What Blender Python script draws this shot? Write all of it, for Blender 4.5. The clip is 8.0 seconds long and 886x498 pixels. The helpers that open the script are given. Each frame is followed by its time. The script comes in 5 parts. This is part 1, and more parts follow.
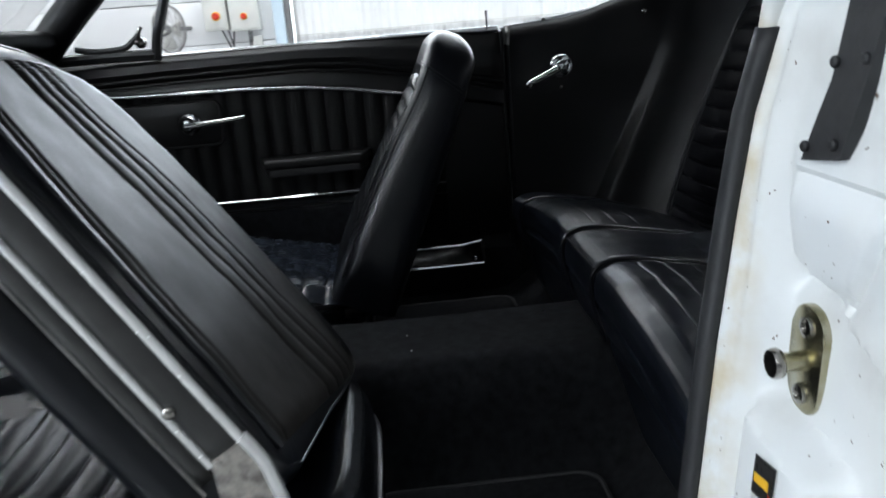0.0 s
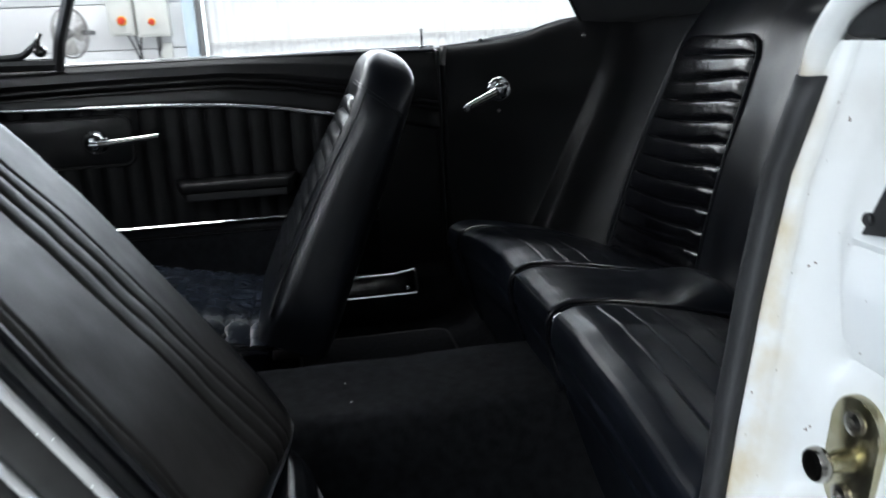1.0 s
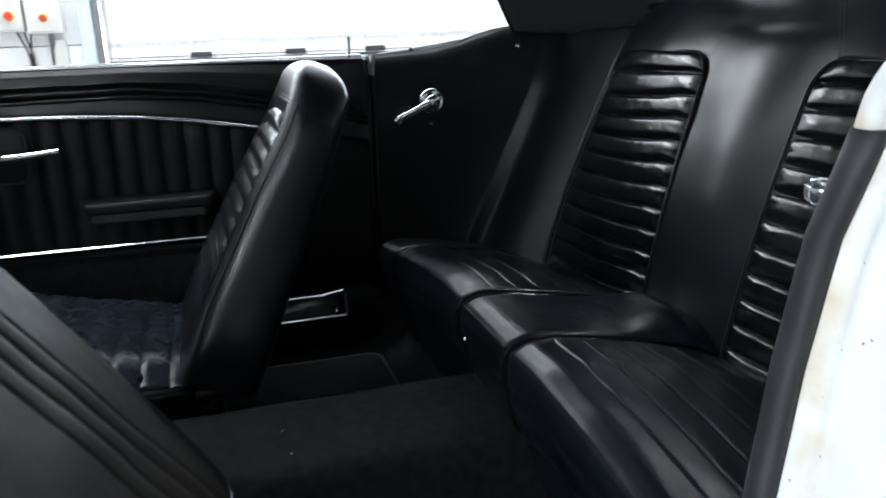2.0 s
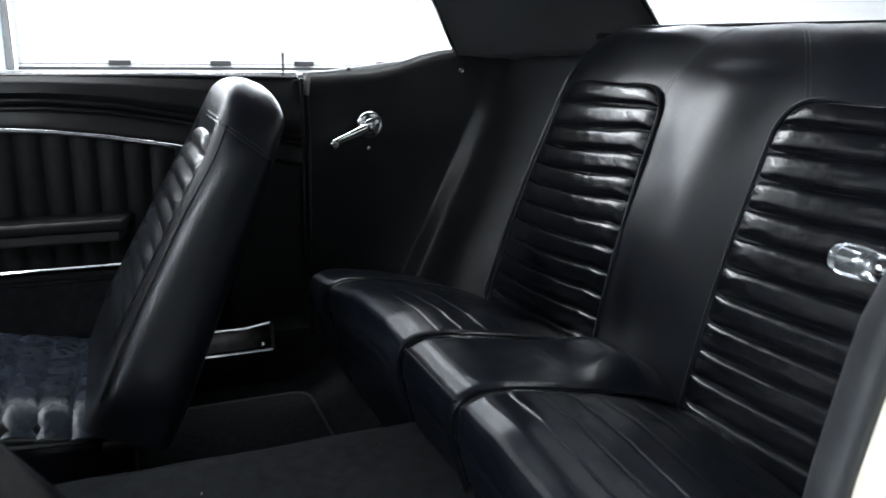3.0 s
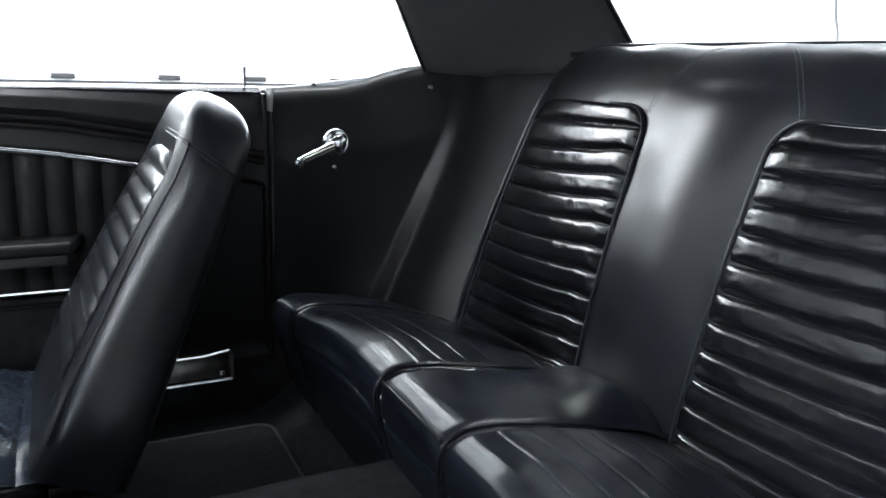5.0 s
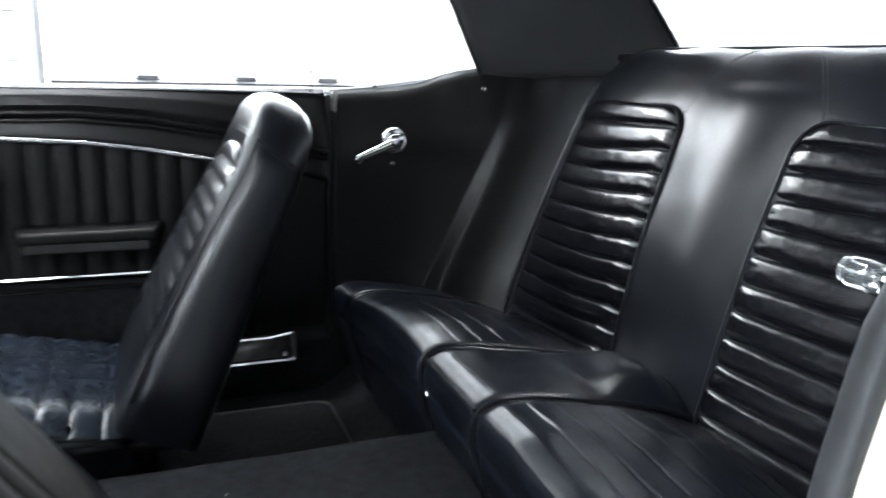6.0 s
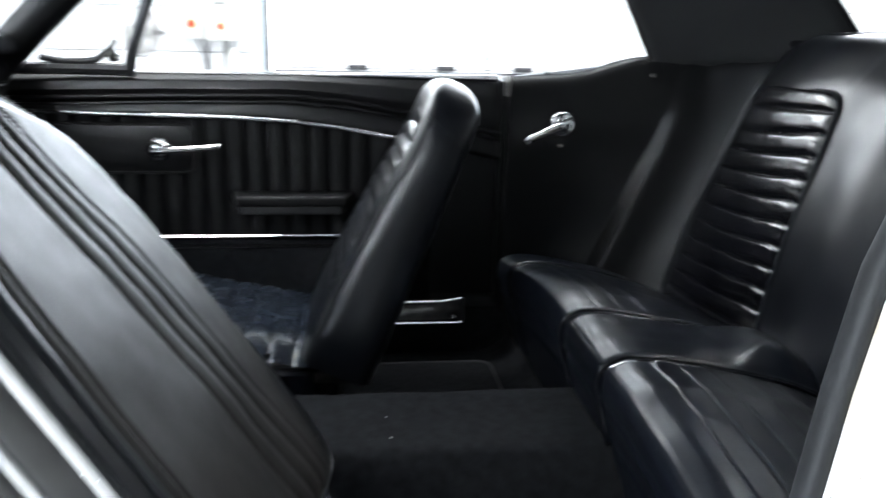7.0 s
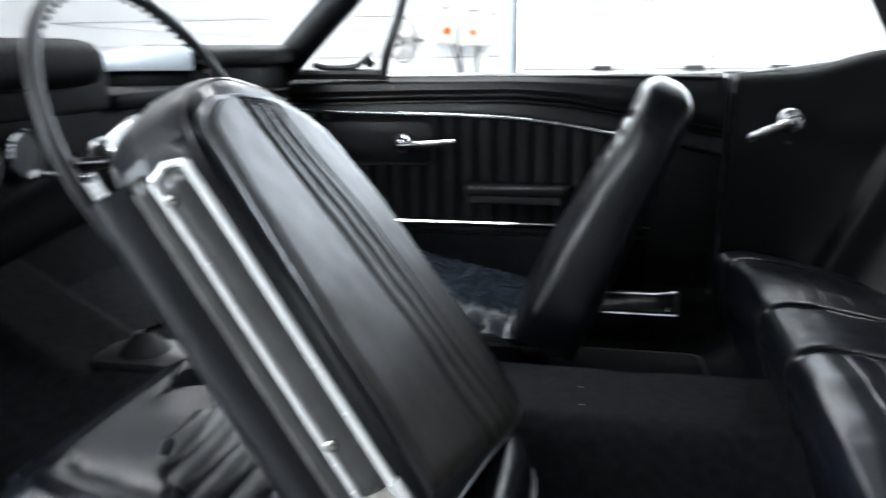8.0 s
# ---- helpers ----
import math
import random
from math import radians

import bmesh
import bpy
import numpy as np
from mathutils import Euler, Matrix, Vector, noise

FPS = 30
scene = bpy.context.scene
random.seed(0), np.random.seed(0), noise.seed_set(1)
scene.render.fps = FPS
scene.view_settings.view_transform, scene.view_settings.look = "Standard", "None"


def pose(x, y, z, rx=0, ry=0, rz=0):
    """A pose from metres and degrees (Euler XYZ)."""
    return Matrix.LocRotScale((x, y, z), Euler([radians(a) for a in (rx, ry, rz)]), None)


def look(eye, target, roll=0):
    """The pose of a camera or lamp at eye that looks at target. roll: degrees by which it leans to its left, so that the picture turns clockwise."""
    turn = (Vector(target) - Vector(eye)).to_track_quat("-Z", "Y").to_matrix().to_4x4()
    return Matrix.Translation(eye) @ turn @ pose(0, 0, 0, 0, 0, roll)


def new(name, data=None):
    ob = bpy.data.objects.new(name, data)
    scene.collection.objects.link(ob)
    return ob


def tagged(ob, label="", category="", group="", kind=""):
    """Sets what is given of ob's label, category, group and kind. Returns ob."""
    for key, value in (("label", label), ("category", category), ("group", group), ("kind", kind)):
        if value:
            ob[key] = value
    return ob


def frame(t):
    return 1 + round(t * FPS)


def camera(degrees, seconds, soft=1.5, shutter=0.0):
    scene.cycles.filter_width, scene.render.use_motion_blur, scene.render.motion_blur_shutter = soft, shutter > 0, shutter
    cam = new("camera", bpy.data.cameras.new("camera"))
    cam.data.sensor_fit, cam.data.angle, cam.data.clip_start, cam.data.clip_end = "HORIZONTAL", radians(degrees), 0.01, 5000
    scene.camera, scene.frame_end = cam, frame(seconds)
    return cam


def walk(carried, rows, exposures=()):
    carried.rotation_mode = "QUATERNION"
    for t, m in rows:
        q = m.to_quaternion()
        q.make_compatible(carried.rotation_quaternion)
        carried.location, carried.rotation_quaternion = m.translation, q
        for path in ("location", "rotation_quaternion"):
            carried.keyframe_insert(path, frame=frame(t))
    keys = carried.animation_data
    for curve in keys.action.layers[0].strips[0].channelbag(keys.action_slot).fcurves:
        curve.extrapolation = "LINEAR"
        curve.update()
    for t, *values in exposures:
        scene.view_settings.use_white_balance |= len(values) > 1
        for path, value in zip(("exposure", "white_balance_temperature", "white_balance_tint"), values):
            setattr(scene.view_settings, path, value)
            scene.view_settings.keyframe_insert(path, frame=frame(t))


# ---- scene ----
cam = camera(59.0, 8.0, shutter=0.8)
PATH = [
    (0, (-0.1414, -0.0176, 1.2307), (-0.0336, 1.8997, 0.6708), -4.80),
    (0.5, (-0.1549, 0.0425, 1.2358), (0.0532, 1.9549, 0.6894), -3.96),
    (1, (-0.1774, 0.0985, 1.2459), (0.1549, 1.9948, 0.7010), -2.72),
    (1.5, (-0.2045, 0.1519, 1.2568), (0.2532, 2.0206, 0.7110), -1.59),
    (1.7, (-0.2065, 0.1725, 1.2641), (0.2896, 2.0285, 0.7071), -1.80),
    (3, (-0.2044, 0.3079, 1.2704), (0.5404, 2.0927, 0.7612), 1.00),
    (3.5, (-0.2001, 0.3521, 1.2690), (0.6101, 2.1126, 0.7761), 1.42),
    (4, (-0.1987, 0.3934, 1.2667), (0.6718, 2.1295, 0.7900), 1.75),
    (5.5, (-0.2235, 0.3567, 1.2662), (0.6251, 2.1097, 0.8118), 2.02),
    (6, (-0.2208, 0.2818, 1.2701), (0.4842, 2.0950, 0.8041), 1.67),
    (6.5, (-0.2261, 0.2086, 1.2737), (0.2958, 2.0778, 0.7909), 1.52),
    (7, (-0.1906, 0.1302, 1.2702), (0.0364, 2.0520, 0.7683), 1.14),
    (7.5, (-0.1478, 0.0756, 1.2706), (-0.2262, 2.0069, 0.7578), 0.17),
    (8, (-0.1240, 0.0000, 1.2720), (-0.5130, 1.8970, 0.7720), -0.70),
]
EXPOSURES = [(0, -0.40), (1.5, -0.10), (3, 0.45), (4, 0.75), (5.5, 1.33), (6, 1.3), (6.5, 1.07), (7, 0.77), (8, 0.52)]
walk(cam, [(t, look(eye, target, roll)) for t, eye, target, roll in PATH], EXPOSURES)

# ---- light ----
GROUND = 0.30          # height of the garage floor
YC = 1.205             # centre line of the car
world = bpy.data.worlds.new("world")
scene.world = world
world.use_nodes = True
world.node_tree.nodes["Background"].inputs[0].default_value = (0.9, 0.95, 1.0, 1)
world.node_tree.nodes["Background"].inputs[1].default_value = 0.3
LAMP_POWER = 58.0
WINDOW_POWER = 170.0
FRONT_POWER = 205.0
HIGH_POWER = 50.0
ROOM = (-6.5, 7.5, -8.0, 6.5, 3.75)     # x0, x1, y0, y1, ceiling height
# No strip light is seen; the last two are added to light the jamb.
LAMP_SPOTS = [(x, y) for x in (-4.4, -1.4, 1.6, 4.6) for y in (2.4, 5.3) if (x, y) != (-4.4, 5.3)] + [(-4.6, -1.6), (-2.4, -2.6)]


def strip_lamp(x, y, z):
    data = bpy.data.lights.new("strip_lamp", "AREA")
    data.shape, data.size, data.size_y = "RECTANGLE", 2.4, 0.28
    data.energy, data.color = LAMP_POWER * (0.85 if y > 4 else 0.55 if y > 0 else 1.4), (0.90, 0.975, 1.05)
    ob = new("strip_lamp", data)
    ob.matrix_world = pose(x, y, z)
    return ob


def added_daylight(x, y, z, w, h):
    """Daylight lamp for unseen glazing that is added to light the car."""
    data = bpy.data.lights.new("added_daylight", "AREA")
    data.shape, data.size, data.size_y = "RECTANGLE", w, h
    data.energy, data.color = WINDOW_POWER, (0.84, 0.95, 1.10)
    ob = new("added_daylight", data)
    ob.matrix_world = pose(x, y, z, -90)
    return ob


# Glazing of the big door: added for cool highlights on the seats.
added_daylight(2.2, ROOM[3] - 0.06, 2.64, 5.7, 0.86)
# High window's lamp, added to put a highlight on the rear seat back.
high = added_daylight(-2.3, ROOM[3] - 0.05, 3.12, 1.9, 0.48)
high.data.energy, high.data.color = HIGH_POWER, (0.93, 0.98, 1.03)
# Lamp of the unseen front window, added to brighten the door jamb.
front = added_daylight(ROOM[0] + 0.03, -2.6, 1.9, 4.2, 2.1)
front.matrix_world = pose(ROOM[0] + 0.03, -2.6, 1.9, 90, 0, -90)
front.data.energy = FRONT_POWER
for lx, ly in LAMP_SPOTS:
    strip_lamp(lx, ly, ROOM[4] - 0.14)


# ---- materials ----
def material(name, colour, rough=0.5, metal=0.0, vary=0.25, scale=8.0, bump=0.0, bump_scale=300.0,
             rough_vary=0.1, kind="noise", coat=0.0, second=None, spec=0.5, wrinkle=0.0, wrinkle_scale=34, bump_depth=0.0003):
    m = bpy.data.materials.new(name)
    m.use_nodes = True
    nt = m.node_tree
    n, l = nt.nodes, nt.links
    b = n["Principled BSDF"]
    b.inputs["Metallic"].default_value = metal
    b.inputs["Specular IOR Level"].default_value = spec
    b.inputs["Coat Weight"].default_value = coat
    b.inputs["Coat Roughness"].default_value = 0.15
    co = n.new("ShaderNodeTexCoord")
    big = n.new("ShaderNodeTexNoise")
    big.inputs["Scale"].default_value, big.inputs["Detail"].default_value = scale, 6
    l.new(co.outputs["Object"], big.inputs["Vector"])
    ramp = n.new("ShaderNodeValToRGB")
    c = Vector(colour)
    lo, hi = c * (1 - vary), c * (1 + vary)
    if second:
        hi = Vector(second)
    ramp.color_ramp.elements[0].color = (*lo, 1)
    ramp.color_ramp.elements[1].color = (*hi, 1)
    ramp.color_ramp.elements[0].position, ramp.color_ramp.elements[1].position = 0.3, 0.72
    l.new(big.outputs["Fac"], ramp.inputs["Fac"])
    l.new(ramp.outputs["Color"], b.inputs["Base Color"])
    fine = n.new("ShaderNodeTexNoise")
    fine.inputs["Scale"].default_value, fine.inputs["Detail"].default_value = scale * 5, 4
    l.new(co.outputs["Object"], fine.inputs["Vector"])
    mr = n.new("ShaderNodeMapRange")
    mr.inputs["To Min"].default_value, mr.inputs["To Max"].default_value = max(0.02, rough - rough_vary), min(1, rough + rough_vary)
    l.new(fine.outputs["Fac"], mr.inputs["Value"])
    l.new(mr.outputs["Result"], b.inputs["Roughness"])
    if bump:
        if kind == "noise":
            t = n.new("ShaderNodeTexNoise")
            t.inputs["Detail"].default_value = 3
            out = t.outputs["Fac"]
        else:
            t = n.new("ShaderNodeTexVoronoi")
            out = t.outputs["Distance"]
        t.inputs["Scale"].default_value = bump_scale
        l.new(co.outputs["Object"], t.inputs["Vector"])
        wide = n.new("ShaderNodeTexNoise")
        wide.inputs["Scale"].default_value, wide.inputs["Detail"].default_value = bump_scale / 14, 3
        l.new(co.outputs["Object"], wide.inputs["Vector"])
        add = n.new("ShaderNodeMath")
        add.operation = "MULTIPLY_ADD"
        add.inputs[1].default_value = 2.5
        l.new(wide.outputs["Fac"], add.inputs[0])
        l.new(out, add.inputs[2])
        if wrinkle:
            w = n.new("ShaderNodeTexNoise")
            w.inputs["Scale"].default_value, w.inputs["Detail"].default_value, w.inputs["Distortion"].default_value = wrinkle_scale, 4, 0.3
            l.new(co.outputs["Object"], w.inputs["Vector"])
            ab = n.new("ShaderNodeMath")
            ab.operation = "MULTIPLY_ADD"
            ab.inputs[1].default_value = wrinkle
            l.new(w.outputs["Fac"], ab.inputs[0])
            l.new(add.outputs["Value"], ab.inputs[2])
            add = ab
        bp = n.new("ShaderNodeBump")
        bp.inputs["Strength"].default_value, bp.inputs["Distance"].default_value = bump, bump_depth
        l.new(add.outputs["Value"], bp.inputs["Height"])
        l.new(bp.outputs["Normal"], b.inputs["Normal"])
    return m


LEATHER = material("black_leather", (0.0062, 0.0070, 0.0094), 0.30, vary=0.35, scale=9, spec=0.42, bump=0.18, wrinkle=4.0, wrinkle_scale=75, bump_scale=300, kind="voronoi", rough_vary=0.025)
LEATHER_SHINY = material("polished_leather", (0.0045, 0.0048, 0.0064), 0.20, vary=0.35, scale=11, bump=0.22, wrinkle=5.0, wrinkle_scale=80, bump_scale=420, kind="voronoi", rough_vary=0.045)
# Rear leather is tinted blue for the sheen reflected on the bench.
LEATHER_REAR = material("rear_leather", (0.0048, 0.0063, 0.0104), 0.305, spec=0.34, vary=0.4, scale=7, bump=0.20, wrinkle=4.0, wrinkle_scale=75, bump_scale=300, kind="voronoi", rough_vary=0.025)
VINYL = material("black_vinyl", (0.0044, 0.0044, 0.0048), 0.36, vary=0.3, scale=6, spec=0.32, bump=0.30, bump_scale=600, kind="voronoi", rough_vary=0.08)
# Passenger cushion: the bluish light on it is put into the leather colour.
CUSHION_BLUE_LIT = material("blue_lit_cushion_leather", (0.0145, 0.0188, 0.0275), 0.27, vary=0.25, scale=8, bump=0.05, wrinkle=0.35, wrinkle_scale=75, bump_scale=300, kind="voronoi", rough_vary=0.04)
# Driver's copy of that leather, darkened and dulled to cut its reflections.
CUSHION_DIMMED = material("dimmed_driver_leather", (0.0050, 0.0060, 0.0080), 0.24, vary=0.35, scale=8, spec=0.20, bump=0.18, wrinkle=4.0, wrinkle_scale=75, bump_scale=300, kind="voronoi", rough_vary=0.03)
STITCH = material("stitch_thread", (0.05, 0.052, 0.055), 0.6, vary=0.2, scale=40)
VINYL_SHELL = material("seat_back_vinyl", (0.0165, 0.0142, 0.0127), 0.43, vary=0.22, scale=14, spec=0.25, bump=0.25, bump_scale=500, kind="voronoi", rough_vary=0.06)
# Dulled copy of the vinyl: the dash's low light put into weak gloss.
DASH = material("dash_vinyl", (0.0040, 0.0040, 0.0044), 0.65, vary=0.3, scale=8, spec=0.07, bump=0.3, bump_scale=500, kind="voronoi", rough_vary=0.06)
HEADLINER = material("pillar_vinyl", (0.022, 0.022, 0.022), 0.46, vary=0.2, scale=5, bump=0.2, bump_scale=700, rough_vary=0.06)
CARPET = material("black_carpet", (0.0085, 0.0091, 0.0106), 0.95, vary=0.5, scale=60, bump=1.0, bump_scale=900, rough_vary=0.03, spec=0.15)
MAT_PILE = material("mat_pile", (0.0094, 0.0100, 0.0116), 0.95, vary=0.5, scale=80, bump=1.0, bump_scale=1100, rough_vary=0.03, spec=0.15)
CHROME = material("chrome", (0.75, 0.75, 0.76), 0.10, 1.0, vary=0.08, scale=30, rough_vary=0.06)
CHROME_WORN = material("worn_chrome", (0.30, 0.28, 0.25), 0.20, 1.0, vary=0.5, scale=26, second=(0.55, 0.53, 0.50), rough_vary=0.06)
STEEL = material("dull_steel", (0.32, 0.31, 0.30), 0.38, 1.0, vary=0.3, scale=40, rough_vary=0.12)
HINGE_DARK = material("hinge_dark", (0.035, 0.032, 0.03), 0.45, 1.0, vary=0.5, scale=60, rough_vary=0.15)
HINGE_PLATE = material("worn_hinge_plate", (0.20, 0.19, 0.18), 0.30, 0.75, vary=0.6, scale=60, second=(0.66, 0.62, 0.56), rough_vary=0.06)
ZINC = material("yellow_zinc", (0.46, 0.41, 0.22), 0.24, 1.0, vary=0.35, scale=70, rough_vary=0.07, second=(0.50, 0.47, 0.36))
# Colour of the white bonnet in shade, for the plate between the hoods.
BONNET_PALE = material("pale_bonnet_stand_in", (0.62, 0.68, 0.72), 0.42, 0.6, vary=0.05, scale=20, rough_vary=0.05)
ALUMINIUM = material("bright_aluminium", (0.82, 0.82, 0.81), 0.24, 0.65, vary=0.08, scale=40, rough_vary=0.08)
HINGE_BLACK = material("door_hinge_paint", (0.030, 0.030, 0.032), 0.5, vary=0.2, scale=20)
RUBBER = material("black_rubber", (0.014, 0.0145, 0.016), 0.55, vary=0.3, scale=25, bump=0.3, bump_scale=300, rough_vary=0.1)
TRIM_GREY = material("trim_insert", (0.026, 0.026, 0.025), 0.34, spec=0.5, vary=0.35, scale=30, bump=0.2, bump_scale=500, rough_vary=0.12)
PLASTIC = material("black_plastic", (0.018, 0.018, 0.019), 0.4, vary=0.3, scale=20, rough_vary=0.1)
WHITE_PAINT = material("white_paint", (0.78, 0.79, 0.80), 0.20, vary=0.04, scale=5, rough_vary=0.05, coat=0.5)
WALL_WHITE = material("white_cladding", (0.80, 0.80, 0.80), 0.55, vary=0.04, scale=2, rough_vary=0.08, bump=0.05, bump_scale=60)
DOOR_WHITE = material("door_cladding", (0.76, 0.76, 0.75), 0.5, vary=0.05, scale=2, rough_vary=0.1, bump=0.05, bump_scale=80)
WALL_GREY = material("grey_wall", (0.24, 0.24, 0.245), 0.6, vary=0.1, scale=1.2, rough_vary=0.1)
BOX_GREY = material("enclosure_paint", (0.62, 0.62, 0.58), 0.45, vary=0.05, scale=6, rough_vary=0.08)
RED = material("red_plastic", (0.65, 0.05, 0.02), 0.35, vary=0.15, scale=30)
YELLOW = material("yellow_plastic", (0.80, 0.45, 0.03), 0.4, vary=0.1, scale=30)
# Bluish light from the gap by the door is put into this colour.
POST_BLUE_LIT = material("post_lit_blue", (0.55, 0.66, 0.74), 0.4, vary=0.06, scale=8)
DARK_FRAME = material("frame_grey", (0.16, 0.16, 0.16), 0.5, vary=0.2, scale=10)
CONCRETE = material("floor_concrete", (0.38, 0.38, 0.375), 0.40, vary=0.2, scale=1.5, bump=0.1, bump_scale=40, rough_vary=0.15)
STICKER_BLACK = material("label_black", (0.02, 0.02, 0.02), 0.3, vary=0.2, scale=60)
STICKER_WHITE = material("label_white", (0.6, 0.6, 0.58), 0.4, vary=0.15, scale=80)
CLEAR = bpy.data.materials.new("clear_plastic")
CLEAR.use_nodes = True
CLEAR.node_tree.nodes["Principled BSDF"].inputs["Base Color"].default_value = (0.80, 0.84, 0.86, 1)
CLEAR.node_tree.nodes["Principled BSDF"].inputs["Transmission Weight"].default_value = 0.95
CLEAR.node_tree.nodes["Principled BSDF"].inputs["Roughness"].default_value = 0.05
GLASS = bpy.data.materials.new("window_glass")
GLASS.use_nodes = True
GLASS.node_tree.nodes["Principled BSDF"].inputs["Transmission Weight"].default_value = 1.0
GLASS.node_tree.nodes["Principled BSDF"].inputs["Roughness"].default_value = 0.0
GLASS.node_tree.nodes["Principled BSDF"].inputs["IOR"].default_value = 1.05
TUBE = bpy.data.materials.new("lamp_diffuser")
TUBE.use_nodes = True
TUBE.node_tree.nodes["Principled BSDF"].inputs["Emission Color"].default_value = (1, 0.98, 0.95, 1)
TUBE.node_tree.nodes["Principled BSDF"].inputs["Emission Strength"].default_value = 6.0

# Glow of the sky panels behind the added, unseen windows and glazing.
SKY_GLOW = bpy.data.materials.new("added_sky_glow")
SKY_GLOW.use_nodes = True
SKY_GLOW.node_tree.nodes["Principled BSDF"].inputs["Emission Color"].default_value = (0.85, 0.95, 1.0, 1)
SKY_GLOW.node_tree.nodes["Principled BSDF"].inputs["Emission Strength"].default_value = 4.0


def chipped_paint():
    """White door-jamb paint with small rust chips and a faint yellowing."""
    m = material("jamb_paint", (0.77, 0.80, 0.81), 0.36, vary=0.03, scale=5, rough_vary=0.07, second=(0.76, 0.76, 0.72))
    nt = m.node_tree
    n, l = nt.nodes, nt.links
    b = n["Principled BSDF"]
    base = b.inputs["Base Color"].links[0].from_socket
    co = n.new("ShaderNodeTexCoord")
    v = n.new("ShaderNodeTexNoise")
    v.inputs["Scale"].default_value, v.inputs["Detail"].default_value = 150, 2
    l.new(co.outputs["Object"], v.inputs["Vector"])
    gt = n.new("ShaderNodeMapRange")
    gt.inputs["From Min"].default_value, gt.inputs["From Max"].default_value = 0.735, 0.75
    l.new(v.outputs["Fac"], gt.inputs["Value"])
    mix = n.new("ShaderNodeMix")
    mix.data_type = "RGBA"
    mix.inputs["B"].default_value = (0.10, 0.06, 0.035, 1)
    l.new(gt.outputs["Result"], mix.inputs["Factor"])
    l.new(base, mix.inputs["A"])
    # grey hand grime in soft patches
    g = n.new("ShaderNodeTexNoise")
    g.inputs["Scale"].default_value, g.inputs["Detail"].default_value = 13, 5
    l.new(co.outputs["Object"], g.inputs["Vector"])
    gr = n.new("ShaderNodeMapRange")
    gr.inputs["From Min"].default_value, gr.inputs["From Max"].default_value = 0.54, 0.72
    gr.inputs["To Max"].default_value = 0.35
    l.new(g.outputs["Fac"], gr.inputs["Value"])
    mix2 = n.new("ShaderNodeMix")
    mix2.data_type = "RGBA"
    mix2.inputs["B"].default_value = (0.50, 0.49, 0.46, 1)
    l.new(gr.outputs["Result"], mix2.inputs["Factor"])
    l.new(mix.outputs["Result"], mix2.inputs["A"])
    # yellowed old paint along the sealed edge
    sep = n.new("ShaderNodeSeparateXYZ")
    l.new(co.outputs["Object"], sep.inputs["Vector"])
    ys = n.new("ShaderNodeMapRange")
    ys.inputs["From Min"].default_value, ys.inputs["From Max"].default_value = 0.519, 0.540
    l.new(sep.outputs["Y"], ys.inputs["Value"])
    blot = n.new("ShaderNodeTexNoise")
    blot.inputs["Scale"].default_value, blot.inputs["Detail"].default_value = 22, 6
    l.new(co.outputs["Object"], blot.inputs["Vector"])
    bl = n.new("ShaderNodeMapRange")
    bl.inputs["From Min"].default_value, bl.inputs["From Max"].default_value = 0.40, 0.66
    l.new(blot.outputs["Fac"], bl.inputs["Value"])
    both = n.new("ShaderNodeMath")
    both.operation = "MULTIPLY"
    l.new(ys.outputs["Result"], both.inputs[0])
    l.new(bl.outputs["Result"], both.inputs[1])
    mix3 = n.new("ShaderNodeMix")
    mix3.data_type = "RGBA"
    mix3.inputs["B"].default_value = (0.56, 0.48, 0.32, 1)
    l.new(both.outputs["Value"], mix3.inputs["Factor"])
    l.new(mix2.outputs["Result"], mix3.inputs["A"])
    l.new(mix3.outputs["Result"], b.inputs["Base Color"])
    return m


JAMB = chipped_paint()


# ---- building helpers ----
def thing(name, label, category, group="", kind="", at=(0, 0, 0)):
    ob = new(name)
    ob.location = at
    return tagged(ob, label, category, group, kind)


def part(name, bm, mat, parent=None, label="", smooth=True, solid=0.0, sharp=40):
    """Links a bmesh as one mesh object, given in world coordinates, under a thing or part."""
    bmesh.ops.recalc_face_normals(bm, faces=bm.faces)
    me = bpy.data.meshes.new(name)
    bm.to_mesh(me)
    bm.free()
    me.materials.append(mat)
    if smooth:
        for p in me.polygons:
            p.use_smooth = True
        me.set_sharp_from_angle(angle=radians(sharp))
    ob = new(name, me)
    if parent is not None:
        ob.parent = parent
        bpy.context.view_layer.update()
        ob.matrix_parent_inverse = parent.matrix_world.inverted()
    if label:
        ob["label"] = label
    if solid:
        md = ob.modifiers.new("thickness", "SOLIDIFY")
        md.thickness, md.offset = solid, 0.0
    return ob


def grid(fn, nu, nv, closed_u=False, closed_v=False, caps=False):
    """A sheet of quads over fn(u, v), u and v from 0 to 1; caps close both ends of v when u is closed."""
    bm = bmesh.new()
    cu, cv = (nu if closed_u else nu + 1), (nv if closed_v else nv + 1)
    vs = [[bm.verts.new(fn(i / nu, j / nv)) for i in range(cu)] for j in range(cv)]
    for j in range(nv):
        for i in range(nu):
            bm.faces.new((vs[j][i], vs[j][(i + 1) % cu], vs[(j + 1) % cv][(i + 1) % cu], vs[(j + 1) % cv][i]))
    if caps and closed_u:
        bm.faces.new(vs[0])
        bm.faces.new(vs[-1])
    return bm


